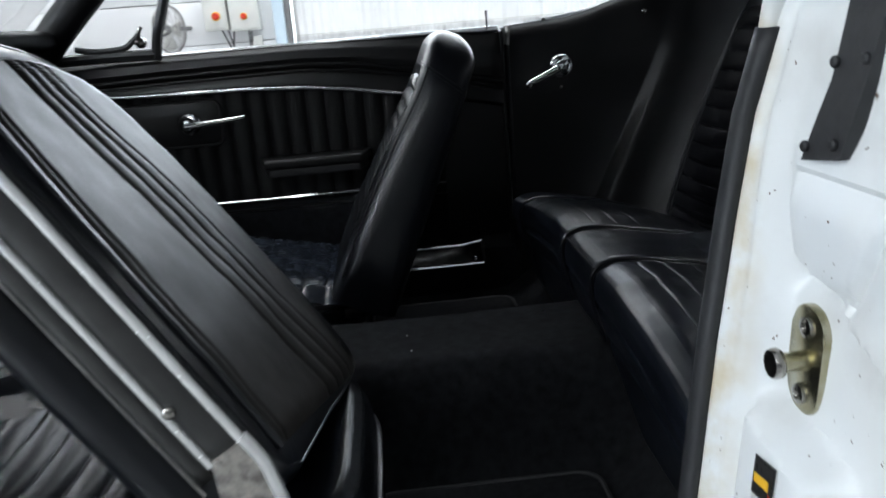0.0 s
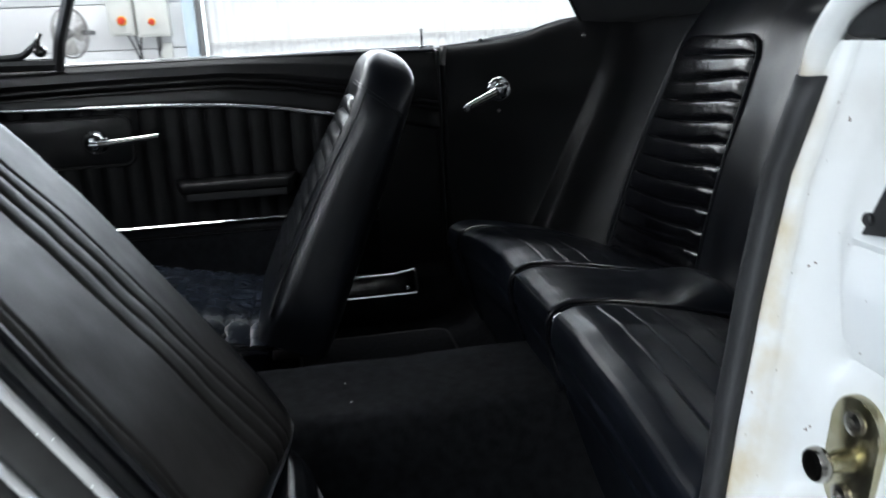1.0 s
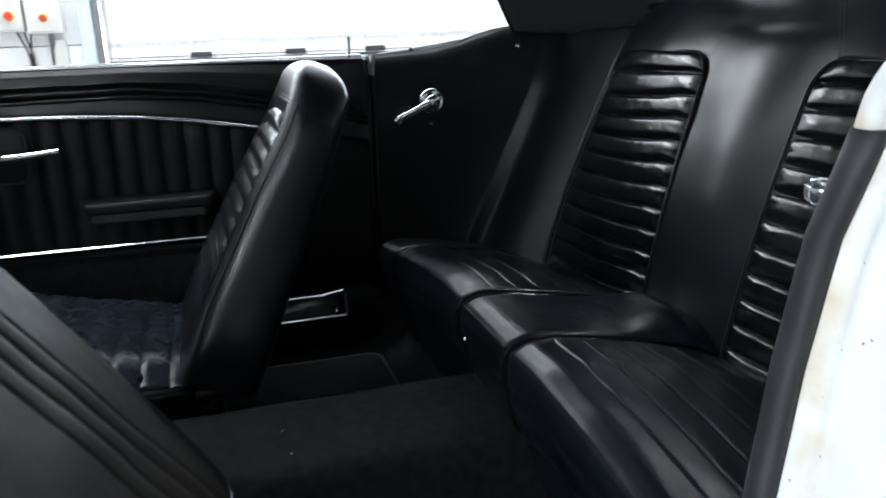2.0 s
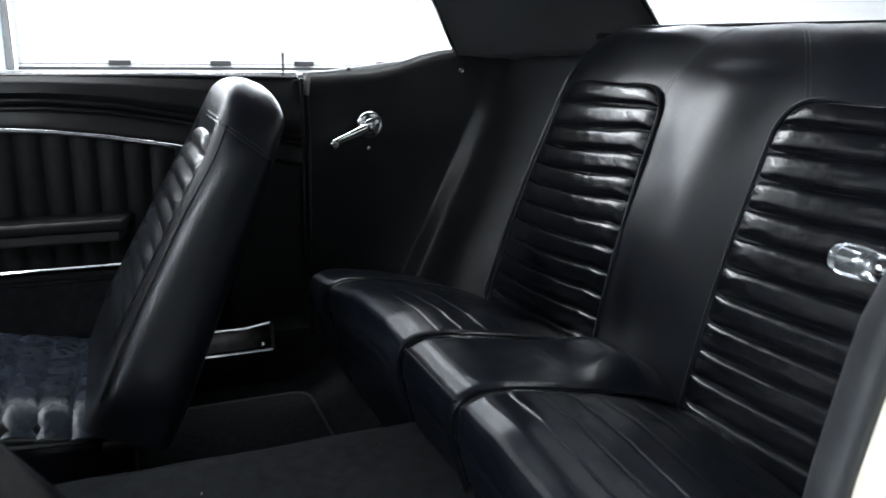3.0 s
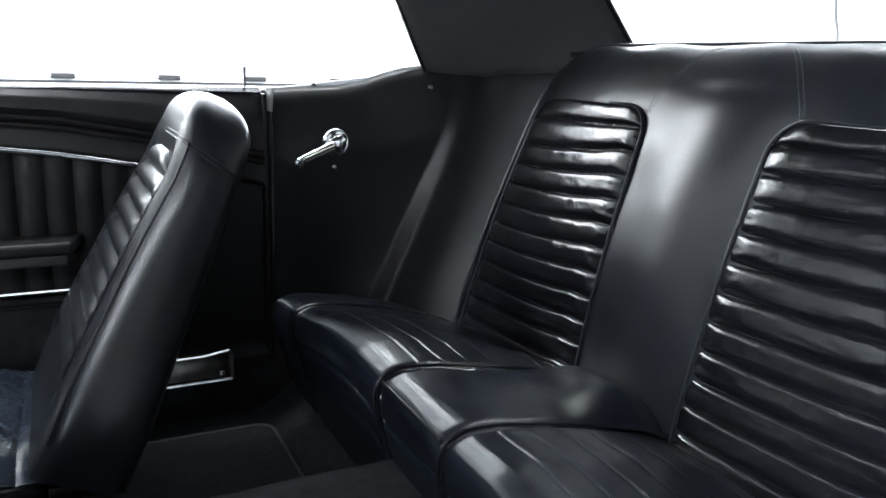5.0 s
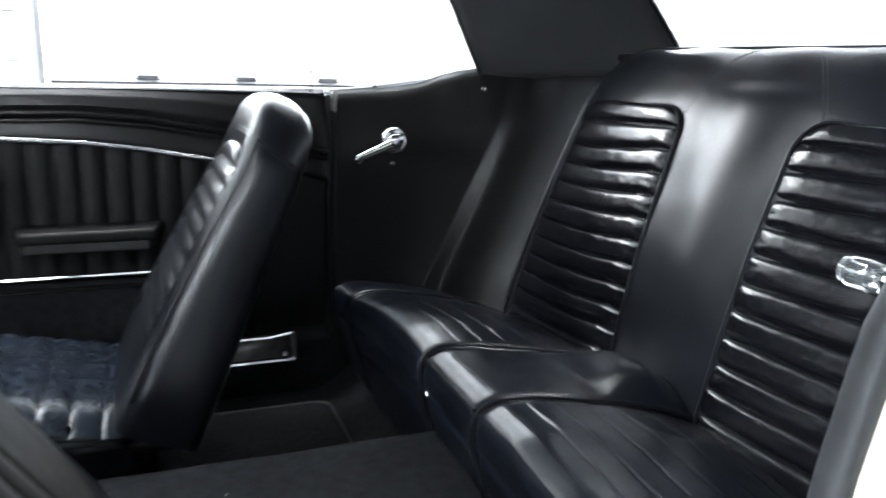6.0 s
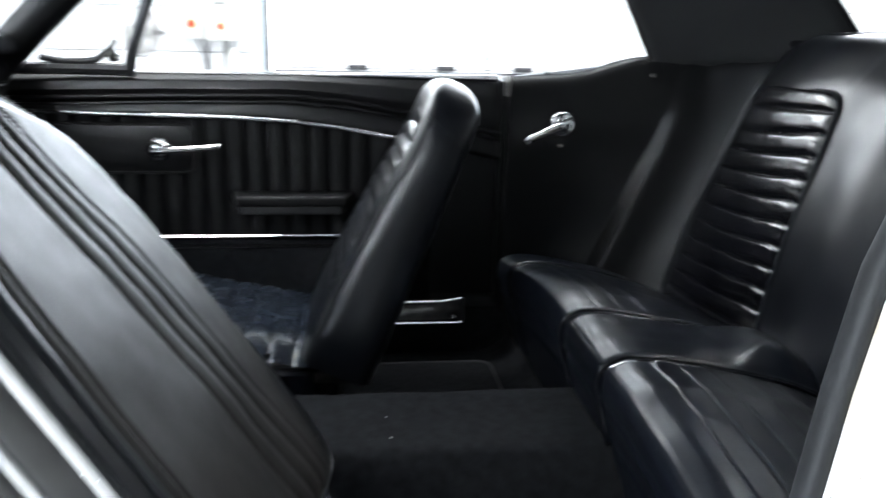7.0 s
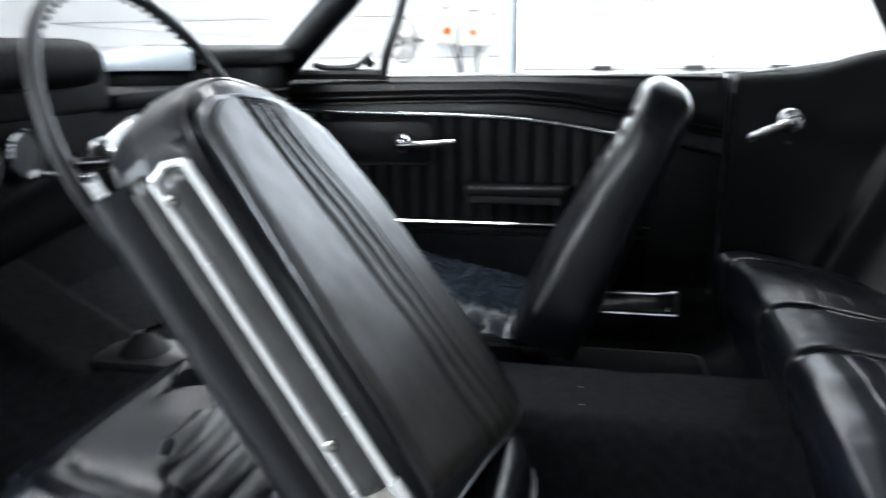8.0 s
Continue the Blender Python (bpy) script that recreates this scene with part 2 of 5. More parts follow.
def box(c, size, bevel=0.004, m=None, seg=2):
    bm = bmesh.new()
    bmesh.ops.create_cube(bm, size=1)
    for v in bm.verts:
        v.co = Vector((v.co.x * size[0], v.co.y * size[1], v.co.z * size[2]))
    if bevel:
        bmesh.ops.bevel(bm, geom=bm.edges[:], offset=bevel, segments=seg, profile=0.5, affect="EDGES")
    bmesh.ops.transform(bm, matrix=Matrix.Translation(c) @ (m or Matrix()), verts=bm.verts)
    return bm


def smooth_path(pts, n=6):
    """Catmull-Rom points through pts."""
    p = [Vector(q) for q in pts]
    p = [2 * p[0] - p[1]] + p + [2 * p[-1] - p[-2]]
    out = []
    for i in range(1, len(p) - 2):
        for k in range(n):
            t = k / n
            out.append(0.5 * (2 * p[i] + (p[i + 1] - p[i - 1]) * t + (2 * p[i - 1] - 5 * p[i] + 4 * p[i + 1] - p[i + 2]) * t * t
                              + (3 * p[i] - p[i - 1] - 3 * p[i + 1] + p[i + 2]) * t ** 3))
    return out + [p[-2]]


def tube(pts, r, n=8, closed=False, flat=1.0, r_end=None):
    """A round bar along pts; flat squeezes it along its own second axis."""
    pts = [Vector(p) for p in pts]
    bm = bmesh.new()
    rings, k = [], len(pts)
    ref = None
    for i, p in enumerate(pts):
        a = pts[(i - 1) % k] if closed or i else p
        b = pts[(i + 1) % k] if closed or i < k - 1 else p
        d = (b - a).normalized()
        if ref is None:
            ref = d.orthogonal().normalized() if abs(d.y) > 0.9 else d.cross(Vector((0, 1, 0))).normalized()
        s = (ref - d * ref.dot(d)).normalized()
        ref = s
        q = d.cross(s)
        rr = r if r_end is None else r + (r_end - r) * i / (k - 1)
        rings.append([bm.verts.new(p + (s * math.cos(a2) + q * flat * math.sin(a2)) * rr)
                      for a2 in (2 * math.pi * j / n for j in range(n))])
    for i in range(k if closed else k - 1):
        a, b = rings[i], rings[(i + 1) % k]
        for j in range(n):
            bm.faces.new((a[j], a[(j + 1) % n], b[(j + 1) % n], b[j]))
    if not closed:
        bm.faces.new(rings[0])
        bm.faces.new(rings[-1])
    return bm


def turned(profile, m, n=28):
    """A body of revolution about local z; profile: (radius, height) pairs; closed with caps."""
    bm = bmesh.new()
    rings = []
    for r, h in profile:
        rings.append([bm.verts.new(m @ Vector((r * math.cos(2 * math.pi * i / n), r * math.sin(2 * math.pi * i / n), h))) for i in range(n)])
    for a, b in zip(rings, rings[1:]):
        for i in range(n):
            bm.faces.new((a[i], a[(i + 1) % n], b[(i + 1) % n], b[i]))
    bm.faces.new(rings[0])
    bm.faces.new(rings[-1])
    return bm


def prism(outline, thick, m, bevel=0.0):
    """A plate of an outline in local x, y, thick along local z."""
    bm = bmesh.new()
    lo = [bm.verts.new((x, y, 0)) for x, y in outline]
    hi = [bm.verts.new((x, y, thick)) for x, y in outline]
    bm.faces.new(lo)
    bm.faces.new(hi)
    k = len(outline)
    for i in range(k):
        bm.faces.new((lo[i], lo[(i + 1) % k], hi[(i + 1) % k], hi[i]))
    if bevel:
        edges = [e for e in bm.edges if abs(e.verts[0].co.z - thick) < 1e-6 and abs(e.verts[1].co.z - thick) < 1e-6]
        bmesh.ops.bevel(bm, geom=edges, offset=bevel, segments=2, profile=0.5, affect="EDGES")
    bmesh.ops.transform(bm, matrix=m, verts=bm.verts)
    return bm


def lerp(a, b, t):
    return a + (b - a) * t


def curve(table, x):
    """Linear look-up in (x, value) pairs, eased at the corners."""
    if x <= table[0][0]:
        return table[0][1]
    for (x0, y0), (x1, y1) in zip(table, table[1:]):
        if x <= x1:
            return lerp(y0, y1, (x - x0) / (x1 - x0))
    return table[-1][1]


def rounded(w, h, r, n=5):
    """Outline of a rounded rectangle about the origin."""
    out = []
    for cx, cy, a0 in ((w / 2 - r, h / 2 - r, 0), (-w / 2 + r, h / 2 - r, 90), (-w / 2 + r, -h / 2 + r, 180), (w / 2 - r, -h / 2 + r, 270)):
        out += [(cx + r * math.cos(radians(a0 + 90 * k / n)), cy + r * math.sin(radians(a0 + 90 * k / n))) for k in range(n + 1)]
    return out


def super_y(t, p):
    c = math.cos(t)
    return math.copysign(abs(c) ** (2 / p), c)


def super_z(t, p):
    s = math.sin(t)
    return math.copysign(abs(s) ** (2 / p), s)


# ---- the garage ----
def garage():
    x0, x1, y0, y1, top = ROOM
    h = top - GROUND
    part("floor", box(((x0 + x1) / 2, (y0 + y1) / 2, GROUND - 0.1), (x1 - x0 + 0.6, y1 - y0 + 0.6, 0.2), 0), CONCRETE)
    tagged(bpy.data.objects["floor"], "smooth grey concrete garage floor", "floor", kind="structure")
    part("ceiling", box(((x0 + x1) / 2, (y0 + y1) / 2, top + 0.1), (x1 - x0 + 0.6, y1 - y0 + 0.6, 0.2), 0), WALL_WHITE)
    tagged(bpy.data.objects["ceiling"], "plain white garage ceiling", "ceiling", kind="structure")
    # No window is seen in this wall; it is added to light the jamb.
    west = tagged(new("wall_west"), "white clad garage wall with an added unseen window", "wall", kind="structure")
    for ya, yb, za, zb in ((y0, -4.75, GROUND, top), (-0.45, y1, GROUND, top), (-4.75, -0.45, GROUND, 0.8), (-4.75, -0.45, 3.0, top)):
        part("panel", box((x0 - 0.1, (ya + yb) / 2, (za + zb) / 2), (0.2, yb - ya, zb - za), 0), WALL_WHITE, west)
    win = tagged(new("window_1"), "unseen dark-framed window added to light the door jamb", "window", kind="structure")
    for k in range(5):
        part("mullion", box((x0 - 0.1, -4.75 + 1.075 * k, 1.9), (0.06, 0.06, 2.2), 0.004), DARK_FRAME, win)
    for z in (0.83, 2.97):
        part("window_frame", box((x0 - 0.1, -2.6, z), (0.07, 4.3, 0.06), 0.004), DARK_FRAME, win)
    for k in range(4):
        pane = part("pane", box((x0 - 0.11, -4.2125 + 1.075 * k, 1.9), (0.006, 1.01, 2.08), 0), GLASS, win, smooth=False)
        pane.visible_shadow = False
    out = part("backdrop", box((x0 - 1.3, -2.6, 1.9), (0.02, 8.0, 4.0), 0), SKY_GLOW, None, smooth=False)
    tagged(out, "glowing sky panel behind the added window", "sky", kind="structure")
    # The south wall is unseen; its darker grey dims reflections in the trim.
    for name, c, s in (("wall_east", (x1 + 0.1, (y0 + y1) / 2, GROUND + h / 2), (0.2, y1 - y0, h)),
                       ("wall_south", ((x0 + x1) / 2, y0 - 0.1, GROUND + h / 2), (x1 - x0 + 0.4, 0.2, h))):
        ob = part(name, box(c, s, 0), WALL_GREY if name == "wall_south" else WALL_WHITE)
        tagged(ob, "unseen garage wall, darker grey to dim the doorway" if name == "wall_south" else "white clad garage wall", "wall", kind="structure")
    # north wall: cladding boards left of the big door, a lintel above it, plain wall right of it
    wall = tagged(new("wall_north"), "white garage wall of wide horizontal cladding boards", "wall", kind="structure")
    for xa, xb, za, zb in ((x0, -3.3, GROUND, top), (-1.3, -0.9, GROUND, top), (-3.3, -1.3, GROUND, 2.85), (-3.3, -1.3, 3.38, top)):
        part("backing", box(((xa + xb) / 2, y1 + 0.13, (za + zb) / 2), (xb - xa, 0.2, zb - za), 0), WALL_WHITE, wall)
    # High window out of view, added as the source of that highlight.
    high = tagged(new("window_2"), "unseen high window added for highlights on the rear seat", "window", kind="structure")
    for k in range(3):
        part("mullion", box((-3.27 + 0.97 * k, y1 + 0.08, 3.115), (0.05, 0.06, 0.52), 0.004), DARK_FRAME, high)
    for z in (2.875, 3.355):
        part("window_frame", box((-2.3, y1 + 0.08, z), (2.0, 0.07, 0.05), 0.004), DARK_FRAME, high)
    for k in range(2):
        pane = part("pane", box((-2.785 + 0.97 * k, y1 + 0.09, 3.115), (0.92, 0.006, 0.43), 0), GLASS, high, smooth=False)
        pane.visible_shadow = False
    part("backing", box((lerp(5.2, x1, 0.5), y1 + 0.13, GROUND + h / 2), (x1 - 5.2, 0.2, h), 0), WALL_WHITE, wall)
    part("lintel", box((2.15, y1 + 0.13, lerp(3.6, top, 0.5)), (6.1, 0.2, top - 3.6), 0), WALL_WHITE, wall)
    z = GROUND
    edges = [GROUND, 0.57, 0.88, 1.19, 1.52, 1.85, 2.18, 2.51, 2.85, 3.38, top]
    for za, zb in zip(edges, edges[1:]):
        spans = ((x0, -3.3), (-1.3, -0.95)) if 2.8 < za < 3.3 else ((x0, -0.95),)
        for xa, xb in spans:
            part("board", box(((xa + xb) / 2, y1 + 0.015, (za + zb) / 2), (xb - xa, 0.03, zb - za - 0.008), 0.004), WALL_WHITE, wall)


def section_door():
    """The large white sectional door of the far wall: ribbed sections, dark joints, hinges."""
    y = ROOM[3]
    door = tagged(new("door_1"), "closed white sectional garage door with fine upright ribs", "garage door", kind="structure")
    joints = [GROUND, 1.085, 1.60, 2.12, 2.64, 3.16, 3.6]
    n = 90
    for za, zb in zip(joints, joints[1:]):
        if 2.1 < za < 3.1:
            continue
        def fn(u, v, za=za, zb=zb):
            k = u * n
            f = k - math.floor(k)
            d = 0.012 if f < 0.5 else 0.0
            return Vector((-0.80 + 6.0 * u, y + 0.03 + d, lerp(za + 0.003, zb - 0.003, v)))
        part("section", grid(fn, n * 2, 1), DOOR_WHITE, door, smooth=False, solid=0.02)
    # These glazed sections are unseen, added as a bright source for the seats.
    for k in range(9):
        part("glazing_bar", box((-0.78 + 0.745 * k, y + 0.03, 2.64), (0.05, 0.05, 1.03), 0.004), DARK_FRAME, door)
    for k in range(8):
        pane = part("pane", box((-0.4075 + 0.745 * k, y + 0.04, 2.64), (0.69, 0.006, 1.02), 0), GLASS, door, "clear panel of the added, unseen glazing", smooth=False)
        pane.visible_shadow = False
    sky = part("backdrop", box((0.5, y + 1.2, 2.6), (13.0, 0.02, 4.5), 0), SKY_GLOW, None, smooth=False)
    tagged(sky, "glowing sky panel behind the added glazing", "sky", kind="structure")
    for za in joints[1:-1]:
        part("joint", box((2.2, y + 0.05, za), (6.0, 0.02, 0.03), 0), DARK_FRAME, door)
    for k in range(10):
        part("hinge", box((-0.147 + 0.70 * k if k < 2 else -0.147 + 0.665 * k, y + 0.005, 1.093), (0.15, 0.035, 0.036), 0.004), HINGE_BLACK, door, "dark grey hinge block")
    part("bottom_rail", box((2.2, y + 0.0, 1.055), (6.0, 0.02, 0.018), 0.003), HINGE_BLACK, door)
    part("joint_line", box((2.2, y + 0.012, 1.205), (6.0, 0.012, 0.006), 0), BOX_GREY, door)
    trim = tagged(new("trim"), "painted steel frame post beside the big door", "door frame", kind="structure")
    part("post", box((-0.905, y - 0.03, (GROUND + 3.6) / 2), (0.085, 0.10, 3.6 - GROUND), 0.006), POST_BLUE_LIT, trim, "steel post coloured pale blue for light from a gap")
    part("jamb", box((-0.835, y - 0.02, (GROUND + 3.6) / 2), (0.045, 0.08, 3.6 - GROUND), 0.004), DARK_FRAME, trim, "grey steel door jamb")


def control_box(x, z, w, h, knob_r, lamp):
    y = ROOM[3]
    ob = thing("control_box", "pale grey electrical enclosure with a red rotary switch", "electrical box", "switch boxes on the wall", at=(x, y, z))
    part("body", box((x, y - 0.07, z), (w, 0.14, h), 0.008), BOX_GREY, ob)
    part("cover", box((x, y - 0.146, z), (w - 0.03, 0.012, h - 0.03), 0.005), BOX_GREY, ob)
    kx, kz = x + (0.01 if lamp else 0.0), z - h / 2 + 0.105
    m = pose(kx, y - 0.152, kz, 90)
    part("switch_plate", turned([(knob_r * 1.3, 0), (knob_r * 1.3, 0.006), (knob_r * 1.2, 0.008)], m), YELLOW, ob, "yellow switch plate")
    part("switch_knob", turned([(knob_r, 0.008), (knob_r, 0.03), (knob_r * 0.8, 0.036)], m), RED, ob, "red rotary knob")
    part("knob_grip", box((kx, y - 0.194, kz), (knob_r * 0.5, 0.02, knob_r * 1.7), 0.003), RED, ob)
    part("name_plate", box((x, y - 0.153, z + h / 2 - 0.06), (w * 0.45, 0.003, 0.022), 0), STEEL, ob, "small metal plate")
    return ob


def cables():
    y = ROOM[3]
    for k, (xa, xb, drop) in enumerate(((-1.36, -1.30, 0.17), (-1.31, -1.28, 0.17), (-1.26, -1.29, 0.16), (-1.15, -1.155, 0.17), (-1.13, -1.14, 0.15))):
        ob = part("cable", tube(smooth_path([(xa, y - 0.05, 1.30), (lerp(xa, xb, 0.4), y - 0.05, 1.24), (xb, y - 0.03, 1.28 - drop), (xb, y - 0.02, 0.9)]), 0.006, 6), PLASTIC)
        tagged(ob, "thin black cable below the switch boxes", "cable", "cables below the boxes")
    ob = part("conduit", box((-1.10, y - 0.02, 0.78), (0.085, 0.04, 0.90), 0.004), BOX_GREY)
    tagged(ob, "pale grey cable duct on the wall", "cable duct")


def wall_fan():
    """Pedestal-less fan: a wire-guarded disc seen obliquely beside the boxes."""
    c, r = Vector((-1.68, ROOM[3] - 0.35, 1.325)), 0.17
    fan = thing("wall_fan", "round fan with a fine wire guard on the wall", "fan", at=c)
    m = Matrix.Translation(c) @ pose(0, 0, 0, 90, 0, 62)
    part("rim", tube([m @ Vector((r * math.cos(a), r * math.sin(a), 0)) for a in (2 * math.pi * k / 40 for k in range(40))], 0.008, 8, True), STEEL, fan)
    for k in range(10):
        rr = r * (0.12 + 0.088 * k)
        part("guard_ring", tube([m @ Vector((rr * math.cos(a), rr * math.sin(a), 0.05 * (1 - (rr / r) ** 2))) for a in (2 * math.pi * q / 28 for q in range(28))], 0.0022, 5, True), STEEL, fan)
    for k in range(12):
        a = 2 * math.pi * k / 12
        part("guard_wire", tube([m @ Vector((r * s * math.cos(a), r * s * math.sin(a), 0.05 * (1 - s * s))) for s in (0.1, 0.4, 0.7, 1.0)], 0.0022, 5), STEEL, fan)
    for k in range(4):
        def blade(u, v, k=k):
            a = math.pi / 2 * k + (u - 0.5) * 0.9
            rr = 0.03 + 0.12 * v
            return m @ Vector((rr * math.cos(a), rr * math.sin(a), -0.02 + 0.03 * (u - 0.5)))
        part("blade", grid(blade, 6, 6), BOX_GREY, fan, solid=0.003)
    part("motor", turned([(0.03, -0.01), (0.045, -0.03), (0.05, -0.10), (0.03, -0.13)], m), DARK_FRAME, fan)
    part("bracket", box((c.x + 0.07, (c.y + ROOM[3]) / 2 + 0.06, c.z), (0.03, 0.34, 0.03), 0.003), DARK_FRAME, fan)


def ceiling_lamps():
    for x, y in LAMP_SPOTS:
        ob = thing("ceiling_light", "long white strip light under the garage ceiling", "ceiling light", "strip lights", at=(x, y, ROOM[4]))
        part("housing", box((x, y, ROOM[4] - 0.05), (2.5, 0.32, 0.10), 0.01), BOX_GREY, ob)
        part("diffuser", box((x, y, ROOM[4] - 0.115), (2.42, 0.28, 0.02), 0.004), TUBE, ob, "glowing white diffuser")


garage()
section_door()
control_box(-1.378, 1.46, 0.175, 0.34, 0.026, True)
control_box(-1.16, 1.44, 0.225, 0.33, 0.021, False)
cables()
wall_fan()
ceiling_lamps()


# ---- the car: shell ----
def mirror(p, side):
    """Far-side points as they are (side 1), or on the near side of the centre line (side -1)."""
    return Vector((p[0], YC + side * (p[1] - YC), p[2]))


CAR = thing("coupe", "white coupe with black trimmed pillars and an open doorway", "car", at=(0, YC, GROUND))


def flange_x(z):
    """Front edge of the near door pillar."""
    return curve([(0.45, 0.02), (0.86, 0.062), (0.98, 0.074), (1.05, 0.083), (1.15, 0.094), (1.20, 0.101), (1.25, 0.110)], z)


def lace_y(z):
    """Where the rubber seal runs on that edge."""
    return curve([(0.45, 0.527), (0.9, 0.527), (1.07, 0.526), (1.15, 0.519), (1.20, 0.506), (1.25, 0.498)], z)


def bump_at(y, z, cy, cz, ry, rz):
    d = ((y - cy) / ry) ** 2 + ((z - cz) / rz) ** 2
    return math.exp(-d * d)


def ease(t):
    t = min(1, max(0, t))
    return t * t * (3 - 2 * t)


def jamb_x(y, z):
    """The stamped face of the near door pillar: a ridge by the seal, a pocket for the striker, a boss below it."""
    deep = curve([(0.45, 0.040), (0.98, 0.038), (1.06, 0.030), (1.12, 0.014), (1.25, 0.004)], z)
    x = flange_x(z) + deep * ease((lace_y(z) - 0.018 - y) / 0.040)
    x += 0.004 * bump_at(y, z, lace_y(z) - 0.024, 0.95, 0.006, 0.60)
    ledge = 1.045 + (y - 0.43) * 0.42
    x -= 0.014 * ease((z - ledge) / 0.012) * ease((0.470 - y) / 0.02) * ease((1.16 - z) / 0.06)
    x -= 0.030 * ease((0.953 + (y - 0.43) * 0.15 - z) / 0.020) * ease((0.488 - y) / 0.018) * ease((y - 0.375) / 0.02)
    x += 0.008 * ease((0.466 - y) / 0.02) * ease((1.128 - z) / 0.008) * ease((z - 1.095) / 0.03)
    fold = 1.043 + 0.10 * max(0, 0.47 - y) + 1.5 * max(0, 0.392 - y)
    x += 0.009 * math.exp(-((z - fold) / 0.0075) ** 2) * ease((0.482 - y) / 0.012)
    return x


# the near door pillar is shaped about the doorway and then set back to its place on the body side
SET_BACK = Matrix.Translation((-0.134, -0.011, 1.229)) @ Matrix.Scale(1.069, 4) @ Matrix.Translation((0.148, 0.011, -1.229))


def post_part(name, bm, *rest, **more):
    bmesh.ops.transform(bm, matrix=SET_BACK, verts=bm.verts)
    return part(name, bm, *rest, **more)


def near_post():
    """The near door pillar: stamped white jamb, rubber edge, striker, bracket and service label."""
    def jamb(u, v):
        z = lerp(0.45, 1.228, v)
        a = u * 1.25
        if a <= 1:
            y = lerp(lace_y(z) - 0.008, 0.345, a)
            x = jamb_x(y, z)
        else:
            k = (a - 1) / 0.25
            y, x = 0.345 - 0.022 * math.sin(k * math.pi / 2), jamb_x(0.345, z) + 0.05 * (1 - math.cos(k * math.pi / 2)) + 0.05 * k
        return Vector((x, y, z))
    post_part("door_jamb", grid(jamb, 90, 160), JAMB, CAR, "chipped white painted door jamb")
    # outer quarter skin, running back from the jamb
    def skin(u, v):
        z = lerp(0.45, 1.25, v)
        y = 0.323 - 0.03 * math.sin(v * math.pi) + 0.06 * v ** 4
        return Vector((flange_x(z) + 0.135 + 1.5 * u, y, z))
    post_part("quarter_skin", grid(skin, 20, 16), WHITE_PAINT, CAR, solid=0.004)
    post_part("quarter_shoulder", grid(lambda u, v: Vector((lerp(0.17, 1.7, u), lerp(0.383, 0.52, v), 1.25 + 0.012 * math.sin(v * math.pi))), 20, 6), WHITE_PAINT, CAR, solid=0.004)
    # white bead at the top of the post
    bead = smooth_path([(0.104, 0.503, 1.207), (0.104, 0.497, 1.226), (0.103, 0.481, 1.245), (0.103, 0.460, 1.256), (0.108, 0.43, 1.259), (0.14, 0.395, 1.258), (0.25, 0.38, 1.256)])
    post_part("post_bead", tube(bead, 0.0085, 12), JAMB, CAR, "chipped white bead at the top of the post")
    post_part("post_seal", box((0.128, 0.436, 1.240), (0.045, 0.105, 0.022), 0.008, seg=3), RUBBER, CAR, "black rubber seal")
    # rubber windlace along the inner edge
    def lace(u, v):
        z = lerp(0.45, 1.209, v)
        a = math.pi * u
        return Vector((flange_x(z) - 0.009 * math.sin(a) ** 0.6, lace_y(z) - 0.0055 + 0.009 * math.cos(a), z))
    post_part("windlace", grid(lace, 12, 40), RUBBER, CAR, "black rubber door seal", solid=0.003)
    # bracket with four screws
    pts = [(0.440, 1.131), (0.400, 1.137), (0.394, 1.160), (0.389, 1.180), (0.386, 1.205), (0.380, 1.238), (0.420, 1.238), (0.420, 1.205), (0.422, 1.180), (0.431, 1.155)]
    bm = bmesh.new()
    bx = lambda y, z: flange_x(z) + 0.004
    lo = [bm.verts.new((bx(y, z) + 0.010, y, z)) for y, z in pts]
    hi = [bm.verts.new((bx(y, z) - 0.002, y, z)) for y, z in pts]
    k = len(pts)
    bm.faces.new(hi)
    bm.faces.new(lo)
    for i in range(k):
        bm.faces.new((lo[i], lo[(i + 1) % k], hi[(i + 1) % k], hi[i]))
    bracket = post_part("bracket", bm, RUBBER, CAR, "black screwed bracket plate", smooth=False)
    for y, z in ((0.436, 1.140), (0.407, 1.145), (0.420, 1.190), (0.392, 1.193)):
        post_part("screw", turned([(0.0036, 0), (0.0036, 0.002), (0.0025, 0.003)], pose(bx(y, z) - 0.002, y, z, 0, -90, 0), 12), RUBBER, bracket)
    # striker: plate, two screws, pin with a round head
    m = pose(0.1135, 0.448, 0.992, 0, -90, 0) @ pose(0, 0, 0, 0, 0, -6)
    striker = post_part("striker", prism(rounded(0.080, 0.040, 0.0195, 8), 0.006, m, 0.0015), ZINC, CAR, "yellow zinc door striker")
    post_part("pin", turned([(0.0078, 0.004), (0.0070, 0.008), (0.0066, 0.015), (0.0066, 0.023)], m, 24), ZINC, striker, "yellow zinc pin")
    post_part("pin_head", turned([(0.0066, 0.022), (0.0098, 0.0228), (0.0106, 0.0245), (0.0106, 0.0275), (0.0094, 0.0298), (0.0066, 0.0303), (0.0030, 0.0300)], m, 28), CHROME_WORN, striker, "worn steel pin head")
    for dz in (-0.026, 0.025):
        post_part("screw", turned([(0.0078, 0.005), (0.0072, 0.0085), (0.004, 0.0095), (0.003, 0.007)], m @ pose(dz, 0, 0), 14), CHROME_WORN, striker)
    # service label: black over white, with bars for its print
    def label(ya, yb, za, zb, mat, off, name, txt, parent):
        def f(u, v):
            y = lerp(ya, yb, u)
            z = lerp(za, zb, v) + (ya - y) * 0.14
